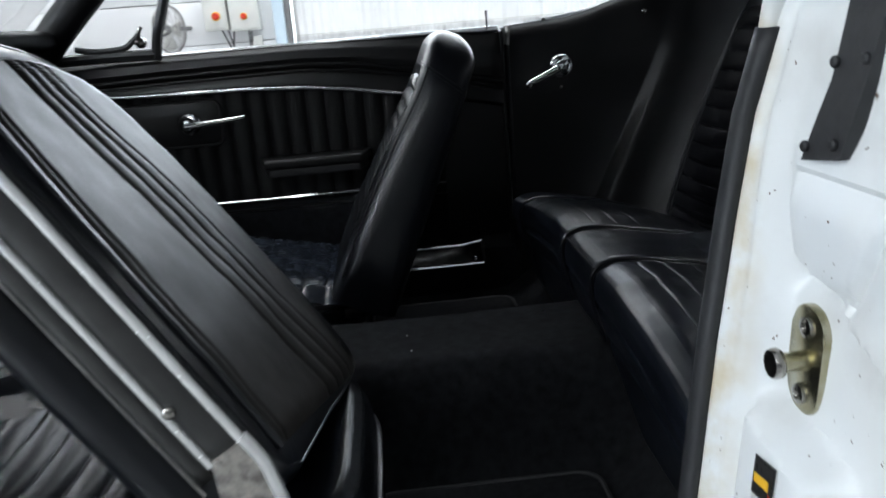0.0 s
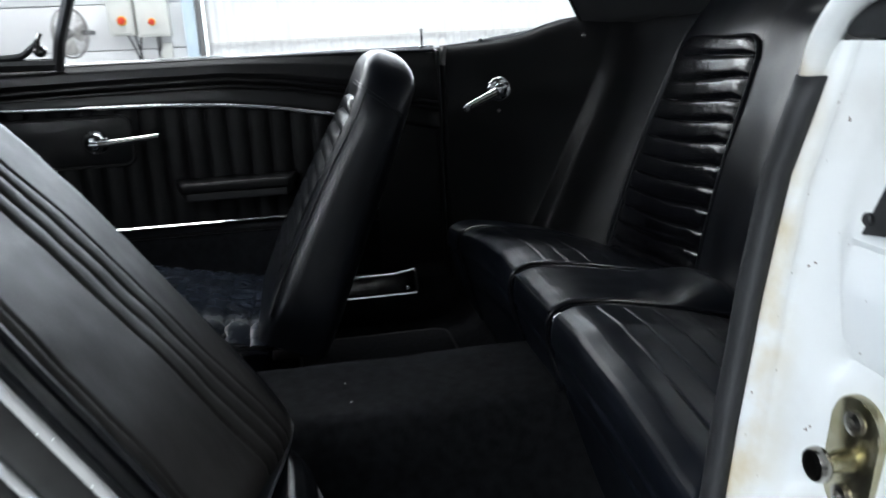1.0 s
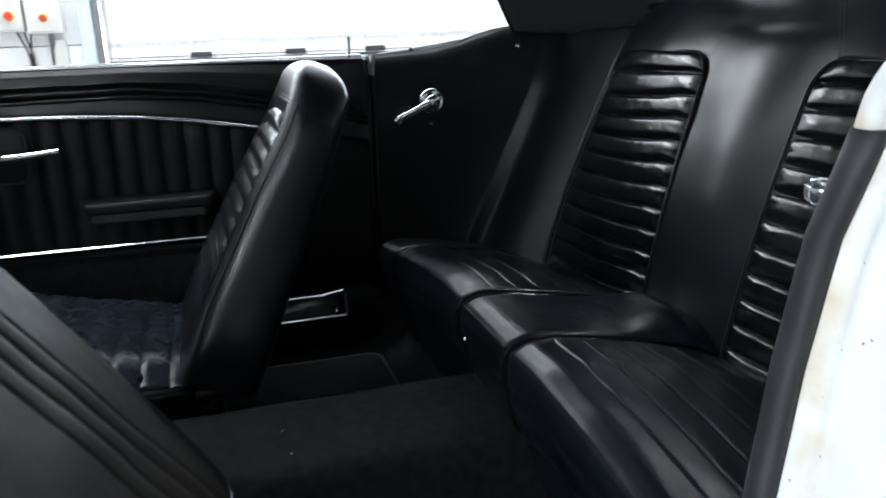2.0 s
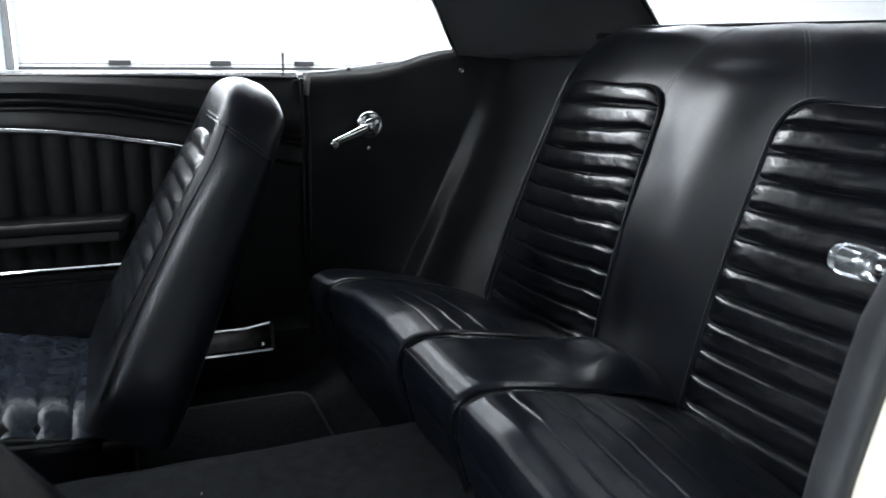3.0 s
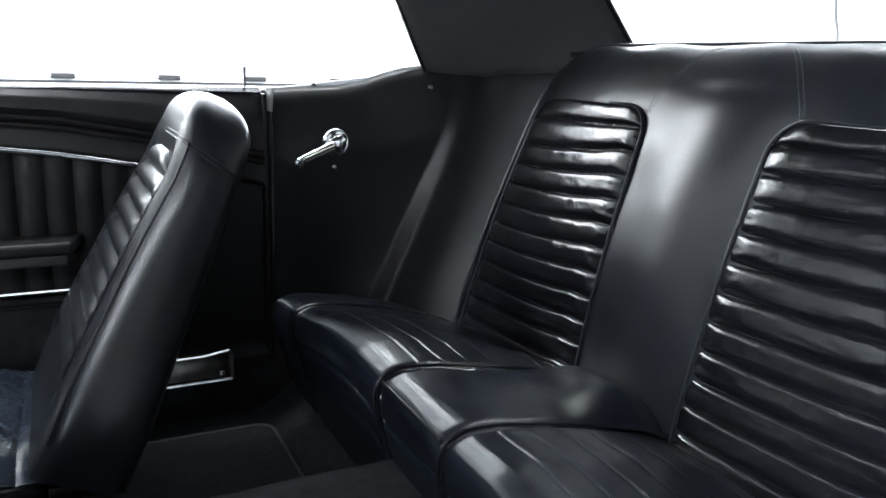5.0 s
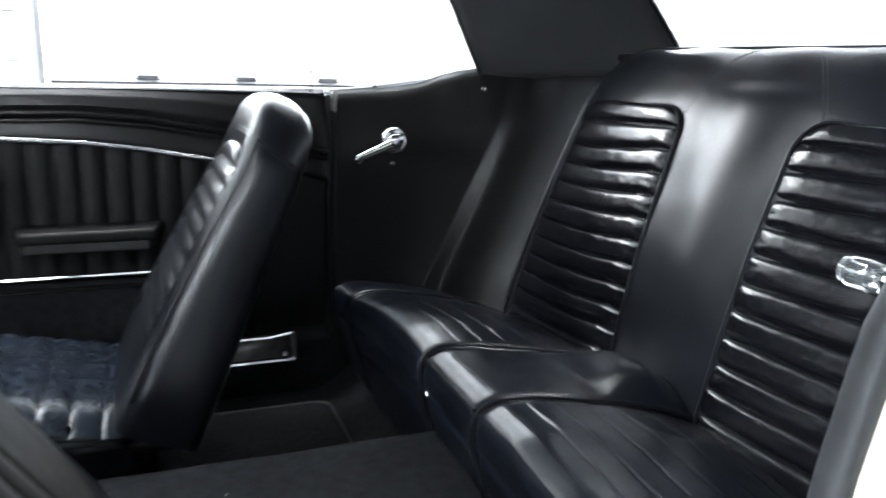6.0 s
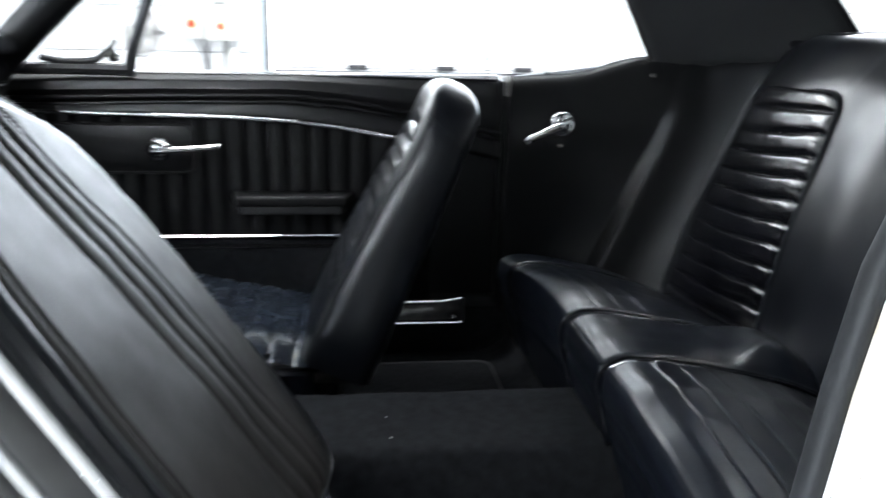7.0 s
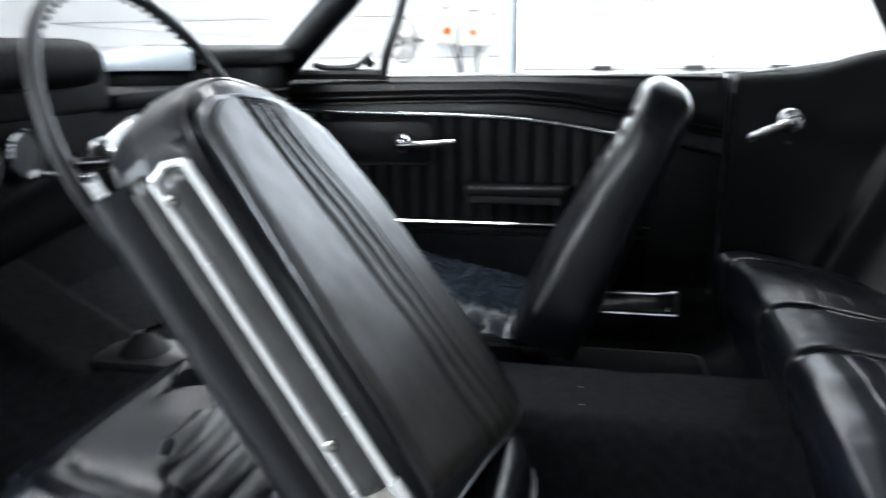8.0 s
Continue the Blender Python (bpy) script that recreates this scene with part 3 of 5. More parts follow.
            return Vector((jamb_x(y, z) - 0.0012 - off, y, z))
        return post_part(name, grid(f, 12, 12), mat, parent, txt, solid=0.0005)
    dy, dz = -0.010, 0.004
    lab = label(0.455 + dy, 0.427 + dy, 0.866 + dz, 0.922 + dz, STICKER_WHITE, 0.0, "service_label", "small worn service label", CAR)
    label(0.455 + dy, 0.427 + dy, 0.894 + dz, 0.923 + dz, STICKER_BLACK, 0.0008, "label_band", "black band", lab)
    label(0.4525 + dy, 0.433 + dy, 0.904 + dz, 0.911 + dz, YELLOW, 0.0016, "print_bar", "yellow print", lab)
    label(0.432 + dy, 0.4295 + dy, 0.901 + dz, 0.905 + dz, RED, 0.0016, "print_bar", "red print", lab)
    for k in range(3):
        label(0.452 + dy, 0.436 + dy, 0.887 + dz - 0.007 * k, 0.889 + dz - 0.007 * k, DARK_FRAME, 0.0008, "print_bar", "grey print", lab)


def sill(side):
    """Door sill with a ribbed aluminium scuff plate."""
    def s(u, v):
        x = lerp(-1.15, 0.17, u)
        y, z = ((1.905, 0.545), (1.925, 0.608), (1.95, 0.632), (1.99, 0.640), (2.03, 0.62), (2.05, 0.45))[round(v * 5)]
        return mirror((x, y, z), side)
    part("sill", grid(s, 4, 5), CARPET if side > 0 else WHITE_PAINT, CAR, solid=0.003)
    plate = part("scuff_plate", grid(lambda u, v: mirror((lerp(-0.95, 0.078, u), lerp(1.934, 1.962, v), lerp(0.616, 0.664, v)), side), 6, 2), STEEL, CAR, "aluminium scuff plate", solid=0.002)
    for z, y, r in ((0.614, 1.930, 0.0048), (0.660, 1.956, 0.0048)):
        part("plate_rib", tube([mirror(p, side) for p in ((-0.95, y, z), (0.02, y, z), (0.045, y, z + (0.004 if z > 0.63 else 0)), (0.072, y, z + (0.008 if z > 0.63 else 0)))], r, 8), CHROME, plate)
    part("plate_end", box(mirror((0.073, 1.943, 0.642), side), (0.006, 0.03, 0.055), 0.002), STEEL, plate)
    part("screw", turned([(0.006, 0), (0.006, 0.003), (0.003, 0.0045)], Matrix.Translation(mirror((0.052, 1.935, 0.626), side)) @ pose(0, 0, 0, 60 * side, 0, 0), 12), CHROME, plate)


def floor_pan():
    def f(u, v):
        x, y = lerp(-1.35, 0.22, u), lerp(0.49, 1.915, v)
        d = abs(y - YC)
        t = min(1, max(0, (0.205 - d) / 0.115))
        t = t * t * (3 - 2 * t)
        z = 0.545 + 0.178 * t + max(0, (-1.0 - x)) * 0.6
        z += 0.05 * max(0, (x - 0.10) / 0.1) ** 2 * (1 - t)
        return Vector((x, y, z + 0.0025 * noise.noise(Vector((x * 9, y * 9, 0)))))
    ob = part("carpet", grid(f, 60, 110), CARPET, None, solid=0.006)
    tagged(ob, "black moulded carpet over the floor and tunnel", "carpet")
    # Filler strips added to stop outside light leaking in under the doors.
    for sd in (1, -1):
        part("sill_seal", box(mirror((-0.45, 1.990, 0.675), sd), (1.34, 0.03, 0.10), 0.004) if sd > 0 else box(mirror((-0.45, 1.990, 0.60), sd), (1.34, 0.03, 0.06), 0.004), RUBBER, CAR)
    part("underfloor", box((-0.2, YC, 0.47), (2.4, 1.42, 0.05), 0.01), PLASTIC, CAR)
    # heel mats in the rear footwells
    for side in (1, -1):
        out = rounded(0.34, 0.40, 0.035)
        m = Matrix.Translation(mirror((-0.05, 1.605, 0.553), side))
        ob = part("floor_mat", prism(out, 0.010, m, 0.004), MAT_PILE, None)
        tagged(ob, "dark ribbed carpet floor mat in the footwell", "floor mat", "rear floor mats")
        binding = [m @ Vector((x, y, 0.008)) for x, y in out]
        part("binding", tube(binding, 0.0045, 6, True), RUBBER, ob, "black bound edge")
    # small crumbs on the tunnel
    rng = random.Random(4)
    for k in range(6):
        x, y = rng.uniform(-0.22, 0.12), rng.uniform(1.13, 1.28)
        bm = bmesh.new()
        bmesh.ops.create_icosphere(bm, subdivisions=1, radius=rng.uniform(0.0008, 0.0018))
        bmesh.ops.transform(bm, matrix=Matrix.Translation((x, y, 0.7275)), verts=bm.verts)
        ob = part("crumb", bm, STICKER_WHITE if k % 3 == 0 else CHROME_WORN)
        tagged(ob, "tiny pale crumb on the black carpet", "crumb", "crumbs on the carpet")


def roof_and_pillars():
    def roof(u, v, z0=1.655):
        x, y = lerp(-0.50, 0.72, u), lerp(YC - 0.60, YC + 0.60, v)
        return Vector((x, y, z0 + 0.03 * math.sin(u * math.pi) * math.sin(v * math.pi) - 0.03 * (2 * v - 1) ** 4))
    part("headliner", grid(roof, 16, 16), HEADLINER, CAR, "black headliner", solid=0.004)
    part("roof", grid(lambda u, v: roof(u, v, 1.675), 16, 16), WHITE_PAINT, CAR, solid=0.004)
    for side in (1, -1):
        # rear pillar trim, slightly hollow
        def pillar(u, v):
            f = Vector((lerp(0.535, 0.24, v), lerp(1.985, 1.80, v), lerp(1.215, 1.650, v)))
            b = Vector((lerp(0.905, 0.49, v), lerp(1.705, 1.60, v), lerp(1.250, 1.650, v)))
            p = f.lerp(b, u)
            p.y += 0.035 * math.sin(u * math.pi) * (1 - 0.3 * v)
            return mirror(p, side)
        part("pillar_trim", grid(pillar, 14, 14), HEADLINER, CAR, "black vinyl rear pillar trim", solid=0.006)
        part("pillar_piping", tube([pillar(1, v / 8) for v in range(9)], 0.006, 8), VINYL, CAR)
        part("pillar_edge", tube([pillar(0, v / 8) for v in range(9)], 0.005, 8), CHROME_WORN, CAR)
        def outer(u, v):
            p = pillar(u, v)
            return Vector((p.x + 0.02, p.y + side * 0.05, p.z))
        part("pillar_skin", grid(outer, 10, 10), WHITE_PAINT, CAR, solid=0.004)
        # windscreen pillar and roof rail
        part("screen_pillar", tube([mirror(p, side) for p in ((-0.945, 1.905, 1.20), (-0.86, 1.895, 1.285), (-0.70, 1.87, 1.43), (-0.47, 1.80, 1.64))], 0.040, 12, flat=0.8), VINYL, CAR, "black windscreen pillar")
        part("roof_rail", tube([mirror(p, side) for p in ((-0.48, 1.80, 1.65), (0.0, 1.81, 1.665), (0.25, 1.80, 1.65))], 0.028, 10), VINYL, CAR)
    part("screen_header", tube([mirror((-0.49, 1.80, 1.645), -1), Vector((-0.53, YC, 1.675)), Vector((-0.49, 1.80, 1.645))], 0.028, 10), VINYL, CAR)
    part("rear_header", tube([mirror((0.64, 1.62, 1.645), -1), Vector((0.70, YC, 1.665)), Vector((0.64, 1.62, 1.645))], 0.025, 10), VINYL, CAR)
    # glass
    def screen(u, v):
        y = lerp(0.55, 1.86, u)
        c = 0.10 * (1 - ((y - YC) / 0.66) ** 2)
        return Vector((lerp(-1.02, -0.50, v) - c * (1 - v), y, lerp(1.20, 1.655, v)))
    ws = part("windscreen", grid(screen, 14, 4), GLASS, CAR, "clear windscreen glass", solid=0.004)
    def rear(u, v):
        y = lerp(YC - 0.52, YC + 0.52, u)
        c = 0.06 * (1 - ((y - YC) / 0.5) ** 2)
        return Vector((lerp(1.12, 0.66, v) + c, y, lerp(1.30, 1.655, v)))
    rw = part("rear_window", grid(rear, 10, 4), GLASS, CAR, "clear rear window glass", solid=0.004)
    ws.visible_shadow = rw.visible_shadow = False
    # parcel shelf, rear deck, bonnet and cowl
    part("parcel_shelf", box((0.93, YC, 1.288), (0.44, 1.02, 0.014), 0.005), VINYL, CAR)
    part("rear_deck", box((1.62, YC, 1.235), (0.85, 1.45, 0.03), 0.012), WHITE_PAINT, CAR)
    def hood(u, v):
        x, y = lerp(-1.22, -2.45, u), lerp(YC - 0.76, YC + 0.76, v)
        return Vector((x, y, 1.258 - 0.05 * u - 0.03 * (2 * v - 1) ** 4 + 0.015 * math.exp(-((y - YC) / 0.25) ** 2)))
    part("bonnet", grid(hood, 16, 20), WHITE_PAINT, CAR, "white bonnet", solid=0.004)
    part("cowl", box((-1.16, YC, 1.225), (0.14, 1.42, 0.02), 0.006), WHITE_PAINT, CAR)
    for y in (0.95, 1.40):
        part("wiper", tube([(-1.16, y, 1.242), (-1.14, y + 0.2, 1.262), (-1.12, y + 0.42, 1.258)], 0.006, 6), RUBBER, CAR, "black wiper")


def vent_window():
    """Far front quarter light with its post and latch."""
    ob = thing("vent_window", "triangular front vent window in a black frame", "car window", at=(-0.7, 1.93, 1.2))
    part("frame_post", tube([(-0.668, 1.925, 1.195), (-0.655, 1.92, 1.25), (-0.615, 1.90, 1.345), (-0.555, 1.865, 1.50), (-0.50, 1.83, 1.62)], 0.0125, 8), PLASTIC, ob)
    part("frame_base", tube([(-0.90, 1.92, 1.208), (-0.78, 1.925, 1.209), (-0.665, 1.925, 1.207)], 0.013, 8), PLASTIC, ob)
    part("seal", tube(smooth_path([(-0.845, 1.915, 1.232), (-0.80, 1.92, 1.224), (-0.74, 1.922, 1.226), (-0.715, 1.922, 1.240), (-0.700, 1.922, 1.252)]), 0.007, 8), RUBBER, ob)
    latch = part("latch", turned([(0.013, 0), (0.012, 0.012), (0.006, 0.016)], pose(-0.692, 1.912, 1.236, 90, 0, 0), 14), CHROME_WORN, ob, "dull chrome latch")
    part("lever", tube([(-0.692, 1.896, 1.238), (-0.690, 1.892, 1.258), (-0.682, 1.892, 1.272)], 0.0055, 8), CHROME_WORN, latch)
    bm = bmesh.new()
    bm.faces.new([bm.verts.new(p) for p in ((-0.87, 1.918, 1.215), (-0.67, 1.925, 1.215), (-0.52, 1.84, 1.60))])
    gl = part("pane", bm, GLASS, ob, smooth=False, solid=0.004)
    gl.visible_shadow = False


# ---- far door ----
CREASE = [(-1.0, 1.142), (-0.87, 1.146), (-0.60, 1.153), (-0.33, 1.156), (-0.20, 1.145), (-0.07, 1.122), (0.15, 1.075)]
MOULD = [(-1.0, 1.123), (-0.766, 1.115), (-0.47, 1.109), (-0.33, 1.101), (-0.22, 1.088), (-0.107, 1.068), (0.15, 1.015)]


def far_door():
    door = thing("door_2", "closed passenger door with black pleated vinyl trim", "car door", kind="structure", at=(-0.4, 1.95, 0.65))
    xt = -0.01
    xa, xb = -1.02, 0.148
    X = lambda u: lerp(xa, xb, u)
    def pad(u, v):
        x = X(u)
        zc = curve(CREASE, x)
        prof = [(0.0, 1.985, 1.0), (0.10, 1.966, 1.0), (0.22, 1.948, 0.93), (0.5, 1.930, 0.60), (0.8, 1.924, 0.25), (1.0, 1.930, 0.0)]
        y = curve([(a, b) for a, b, c in prof], v)
        k = curve([(a, c) for a, b, c in prof], v)
        return Vector((x, y, lerp(zc + 0.004, 1.2045, k)))
    part("upper_pad", grid(pad, 40, 20), VINYL, door, "padded black vinyl door top", solid=0.004)
    part("belt_roll", grid(lambda u, v: pad(u, 0.26 * v) + Vector((0, -0.0030, 0.0022)), 40, 12), LEATHER_SHINY, door, "polished roll along the door top")
    part("pad_bead", tube([(x, 1.927, curve(CREASE, x)) for x in [lerp(xa, xb, k / 50) for k in range(51)]], 0.006, 8), VINYL, door)
    part("pad_bead", tube([(x, 1.928, curve(CREASE, x) - 0.014) for x in [lerp(xa, xb, k / 50) for k in range(51)]], 0.005, 8), VINYL, door)
    def band(u, v):
        x = X(u)
        return Vector((x, 1.930 - 0.010 * math.sin(v * math.pi * 0.5), lerp(curve(CREASE, x) - 0.012, curve(MOULD, x), v)))
    part("upper_band", grid(band, 40, 4), VINYL, door, solid=0.004)
    part("moulding", tube([(x, 1.9125, curve(MOULD, x)) for x in [lerp(xa, xt, k / 50) for k in range(51)]], 0.0052, 10), CHROME, door, "thin bright moulding")
    part("moulding", tube([(xa, 1.909, 0.841), (xt, 1.909, 0.841)], 0.0048, 8), CHROME, door, "thin bright moulding")
    pitch = 0.0465
    n = int((xt - xa) / pitch)
    for k in range(n):
        x0 = xt - (k + 1) * pitch
        def rib(u, v, x0=x0):
            x = x0 + pitch * u
            z = lerp(0.842, curve(MOULD, x), v)
            return Vector((x, 1.924 - 0.007 * math.sin(u * math.pi) ** 0.7, z))
        part("pleat", grid(rib, 8, 5), VINYL, door)
    part("trim_backing", box(((xa + xb) / 2, 1.950, 0.935), (xb - xa, 0.012, 0.50), 0), VINYL, door)
    # plain panel round the inside handle
    m = pose(-0.753, 1.9195, 1.040, 90, 0, 0)
    out = rounded(0.43, 0.106, 0.022)
    plate = part("handle_panel", prism(out, 0.010, m, 0.003), VINYL, door, "plain black panel round the handle")
    part("panel_bead", tube([m @ Vector((x, y, 0.008)) for x, y in out], 0.004, 6, True), VINYL, plate)
    handle = part("inside_handle", turned([(0.026, 0.0), (0.026, 0.006), (0.020, 0.012), (0.014, 0.020), (0.013, 0.034), (0.009, 0.037)], pose(-0.612, 1.910, 1.040, 90, 0, 0)), CHROME, door, "chrome inside door handle")
    part("lever", tube([(-0.618, 1.876, 1.039), (-0.58, 1.872, 1.040), (-0.52, 1.874, 1.044), (-0.478, 1.878, 1.048)], 0.0078, 8, flat=0.6, r_end=0.0055), CHROME, handle)
    part("lever_groove", tube([(-0.60, 1.867, 1.0395), (-0.54, 1.868, 1.043), (-0.49, 1.872, 1.047)], 0.0022, 6), STEEL, handle)
    # armrest: pad on a shallow base, both with slanted ends
    def rest(z0, z1, ya, yb, x0, x1, slant, mat, name, txt, bev):
        bm = bmesh.new()
        co = [(x0 + slant, ya, z0), (x1 - slant, ya, z0), (x1, yb, z0), (x0, yb, z0), (x0 + slant, ya, z1), (x1 - slant, ya, z1), (x1, yb, z1), (x0, yb, z1)]
        v = [bm.verts.new(c) for c in co]
        for f in ((0, 1, 2, 3), (4, 5, 6, 7), (0, 1, 5, 4), (1, 2, 6, 5), (2, 3, 7, 6), (3, 0, 4, 7)):
            bm.faces.new([v[i] for i in f])
        bmesh.ops.bevel(bm, geom=bm.edges[:], offset=bev, segments=3, profile=0.6, affect="EDGES")
        return part(name, bm, mat, door, txt)
    rest(0.922, 0.945, 1.838, 1.920, -0.462, -0.188, 0.020, VINYL, "armrest_pad", "black vinyl armrest pad", 0.007)
    rest(0.903, 0.9235, 1.845, 1.920, -0.452, -0.198, 0.018, PLASTIC, "armrest_base", "glossy black armrest base", 0.004)
    part("kick_carpet", grid(lambda u, v: Vector((lerp(xa, xt, u), lerp(1.922, 1.935, v), lerp(0.836, 0.675, v))), 10, 4), CARPET, door, "black carpet strip", solid=0.006)
    part("kick_bead", tube([(xa, 1.918, 0.815), (xt, 1.918, 0.815)], 0.004, 6), VINYL, door)
    part("door_edge", box((xb + 0.004, 1.965, 0.93), (0.008, 0.075, 0.53), 0.002), VINYL, door)
    def skin(u, v):
        x = X(u)
        z = lerp(0.60, 1.197, v)
        return Vector((x, 2.055 + 0.03 * math.sin(v * math.pi) - 0.055 * max(0, (v - 0.85) / 0.15) ** 2, z))
    part("outer_skin", grid(skin, 10, 24), WHITE_PAINT, door, "white painted outer skin", solid=0.004)
    part("belt_strip", tube([(xa, 1.992, 1.2015), (xb, 1.992, 1.2015)], 0.006, 8), CHROME, door, "bright belt strip")
    knob = thing("lock_knob", "slim black door lock button", "lock button", at=(0.123, 1.967, 1.2))
    part("stem", turned([(0.0026, 0), (0.0024, 0.030), (0.0028, 0.037), (0.0031, 0.042), (0.0022, 0.045)], pose(0.123, 1.967, 1.2), 10), PLASTIC, knob)
    part("ferrule", turned([(0.008, 0), (0.008, 0.004), (0.005, 0.006)], pose(0.123, 1.967, 1.202), 12), CHROME, knob)


# ---- quarter trim with window crank ----
def ridge_x(z):
    return curve([(0.55, 0.30), (0.81, 0.412), (1.05, 0.530), (1.247, 0.612), (1.30, 0.63)], z)


def back_edge_x(z):
    return curve([(0.55, 0.42), (0.815, 0.525), (1.05, 0.62), (1.27, 0.70), (1.32, 0.71)], z)


def quarter_top(x):
    return curve([(0.16, 1.202), (0.32, 1.212), (0.37, 1.222), (0.42, 1.238), (0.47, 1.250), (0.53, 1.258), (0.75, 1.268)], x)


def quarter_trim(side):
    name = "quarter_trim"
    q = thing(name, "black vinyl rear side panel with a moulded ridge", "car trim panel", "rear side panels", at=mirror((0.4, 1.93, 0.6), side))
    def f(u, v):
        zz = lerp(0.55, 1.262, v)
        xr, xb = ridge_x(zz), back_edge_x(zz)
        if u < 0.5:
            x = lerp(0.168, xr - 0.035, u / 0.5)
        elif u < 0.75:
            x = lerp(xr - 0.035, xr + 0.035, (u - 0.5) / 0.25)
        else:
            x = lerp(xr + 0.035, xb + 0.09, (u - 0.75) / 0.25)
        fade = 1 - 0.8 * ease((zz - 1.0) / 0.18)
        if x < xr:
            # a flat field, then a short step up to the crest of the ridge
            y = 1.945 - (0.062 - 0.024 * fade) * ((x - 0.168) / (xr - 0.168)) ** 2.2 - 0.024 * fade * ease((x - xr + 0.032) / 0.032)
        else:
            t = (x - xr) / (xb + 0.09 - xr)
            y = lerp(1.883, 1.790, t) + 0.022 * math.sin(t * math.pi) ** 1.3
        # the shoulder leans outwards under the pillar
        y += 0.022 * v ** 3 + 0.030 * ease((zz - 1.12) / 0.13) * ease((x - 0.36) / 0.12) * ease((xb - x) / 0.06)
        top = quarter_top(x)
        z = lerp(0.55, top, v)
        # rolled top edge
        if v > 0.95:
            r = (v - 0.95) / 0.05
            y += 0.018 * r * r
        return mirror((x, y, z), side)
    part("panel", grid(f, 110, 70), VINYL, q, solid=0.004)
    part("front_edge", tube([mirror(p, side) for p in ((0.166, 1.952, 0.60), (0.166, 1.950, 0.90), (0.167, 1.953, 1.10), (0.168, 1.962, 1.160))], 0.006, 8), VINYL, q)
    part("edge_cap", tube([mirror(p, side) for p in ((0.169, 1.962, 1.158), (0.172, 1.967, 1.180), (0.176, 1.972, 1.203))], 0.0065, 8), STEEL, q, "dull grey edge cap")
    part("screw", turned([(0.006, 0), (0.006, 0.002), (0.003, 0.004)], Matrix.Translation(mirror((0.497, 1.905, 1.213), side)) @ pose(0, 0, 0, 90 * side, 0, 0), 12), CHROME_WORN, q)
    part("screw", turned([(0.005, 0), (0.005, 0.003), (0.002, 0.005)], Matrix.Translation(mirror((0.294, 1.932, 1.048), side)) @ pose(0, 0, 0, 90 * side, 0, 0), 12), CHROME_WORN, q)
    if side > 0:
        part("clip", turned([(0.006, 0), (0.005, 0.006), (0.002, 0.009)], pose(0.268, 1.985, 1.207), 10), PLASTIC, q)
    # outside of the quarter on the far side
    if side > 0:
        part("outer_skin", grid(lambda u, v: Vector((lerp(0.16, 1.7, u), 2.055 + 0.03 * math.sin(v * math.pi) - 0.06 * max(0, (v - 0.85) / 0.15) ** 2, lerp(0.5, 1.20 + 0.05 * min(1, u * 4), v))), 20, 20), WHITE_PAINT, q, "white outer skin", solid=0.004)
    return q


def window_crank(hub, tip, side):
    c = thing("window_crank", "chrome window crank with a clear grey knob", "window crank", "window cranks", at=hub)
    base = Vector(hub)
    ry = Matrix.Translation(base) @ pose(0, 0, 0, 90 * side, 0, 0)
    part("escutcheon", turned([(0.029, -0.006), (0.029, 0.003), (0.026, 0.007), (0.022, 0.009)], ry), CHROME, c)
    part("hub", turned([(0.018, 0.006), (0.017, 0.020), (0.015, 0.034), (0.009, 0.038)], ry), CHROME, c)
    a = base + Vector((0, -side * 0.028, 0))
    t = Vector(tip)
    arm_end = t + Vector((0, side * 0.004, 0))
    d = (arm_end - a)
    part("arm", tube([a - d * 0.10, a + d * 0.35, a + d * 0.7, arm_end], 0.0105, 10, flat=0.55, r_end=0.0075), CHROME, c)
    up = Vector((0, -side * 0.0042, 0))
    for off in (-0.0028, 0.0028):
        s = d.cross(Vector((0, 1, 0))).normalized() * off
        part("arm_rib", tube([a + d * 0.1 + up + s, a + d * 0.85 + up + s], 0.0016, 6), STEEL, c)
    return c, arm_end


def cranks():
    c, end = window_crank((0.292, 1.915, 1.100), (0.207, 1.888, 1.064), 1)
    part("knob", turned([(0.007, 0), (0.009, 0.006), (0.0095, 0.014), (0.006, 0.018)], Matrix.Translation(end) @ pose(0, 0, 0, 90, 0, 0), 18), CHROME, c)
    c, end = window_crank(mirror((0.292, 1.915, 1.100), -1), (0.200, 0.604, 1.147), -1)
    part("knob", turned([(0.0075, 0.012), (0.0092, 0.017), (0.0104, 0.027), (0.0104, 0.038), (0.0085, 0.045), (0.004, 0.048)], Matrix.Translation(end) @ pose(0, 0, 0, -90, 0, 0), 20), CLEAR, c, "clear grey plastic knob")
    part("ferrule", turned([(0.007, -0.004), (0.0095, 0.002), (0.0090, 0.010), (0.0070, 0.014), (0.0045, 0.030), (0.0045, 0.040)], Matrix.Translation(end) @ pose(0, 0, 0, -90, 0, 0), 18), CHROME, c, "chrome knob ferrule")


near_post()
for s in (1, -1):
    sill(s)
    quarter_trim(s)
floor_pan()
roof_and_pillars()
vent_window()
far_door()
cranks()


# ---- rear bench ----
def seam_wrinkle(p, k=14.0, d=0.0018):
    return d * noise.noise(Vector((p[0] * k, p[1] * k, p[2] * k)))


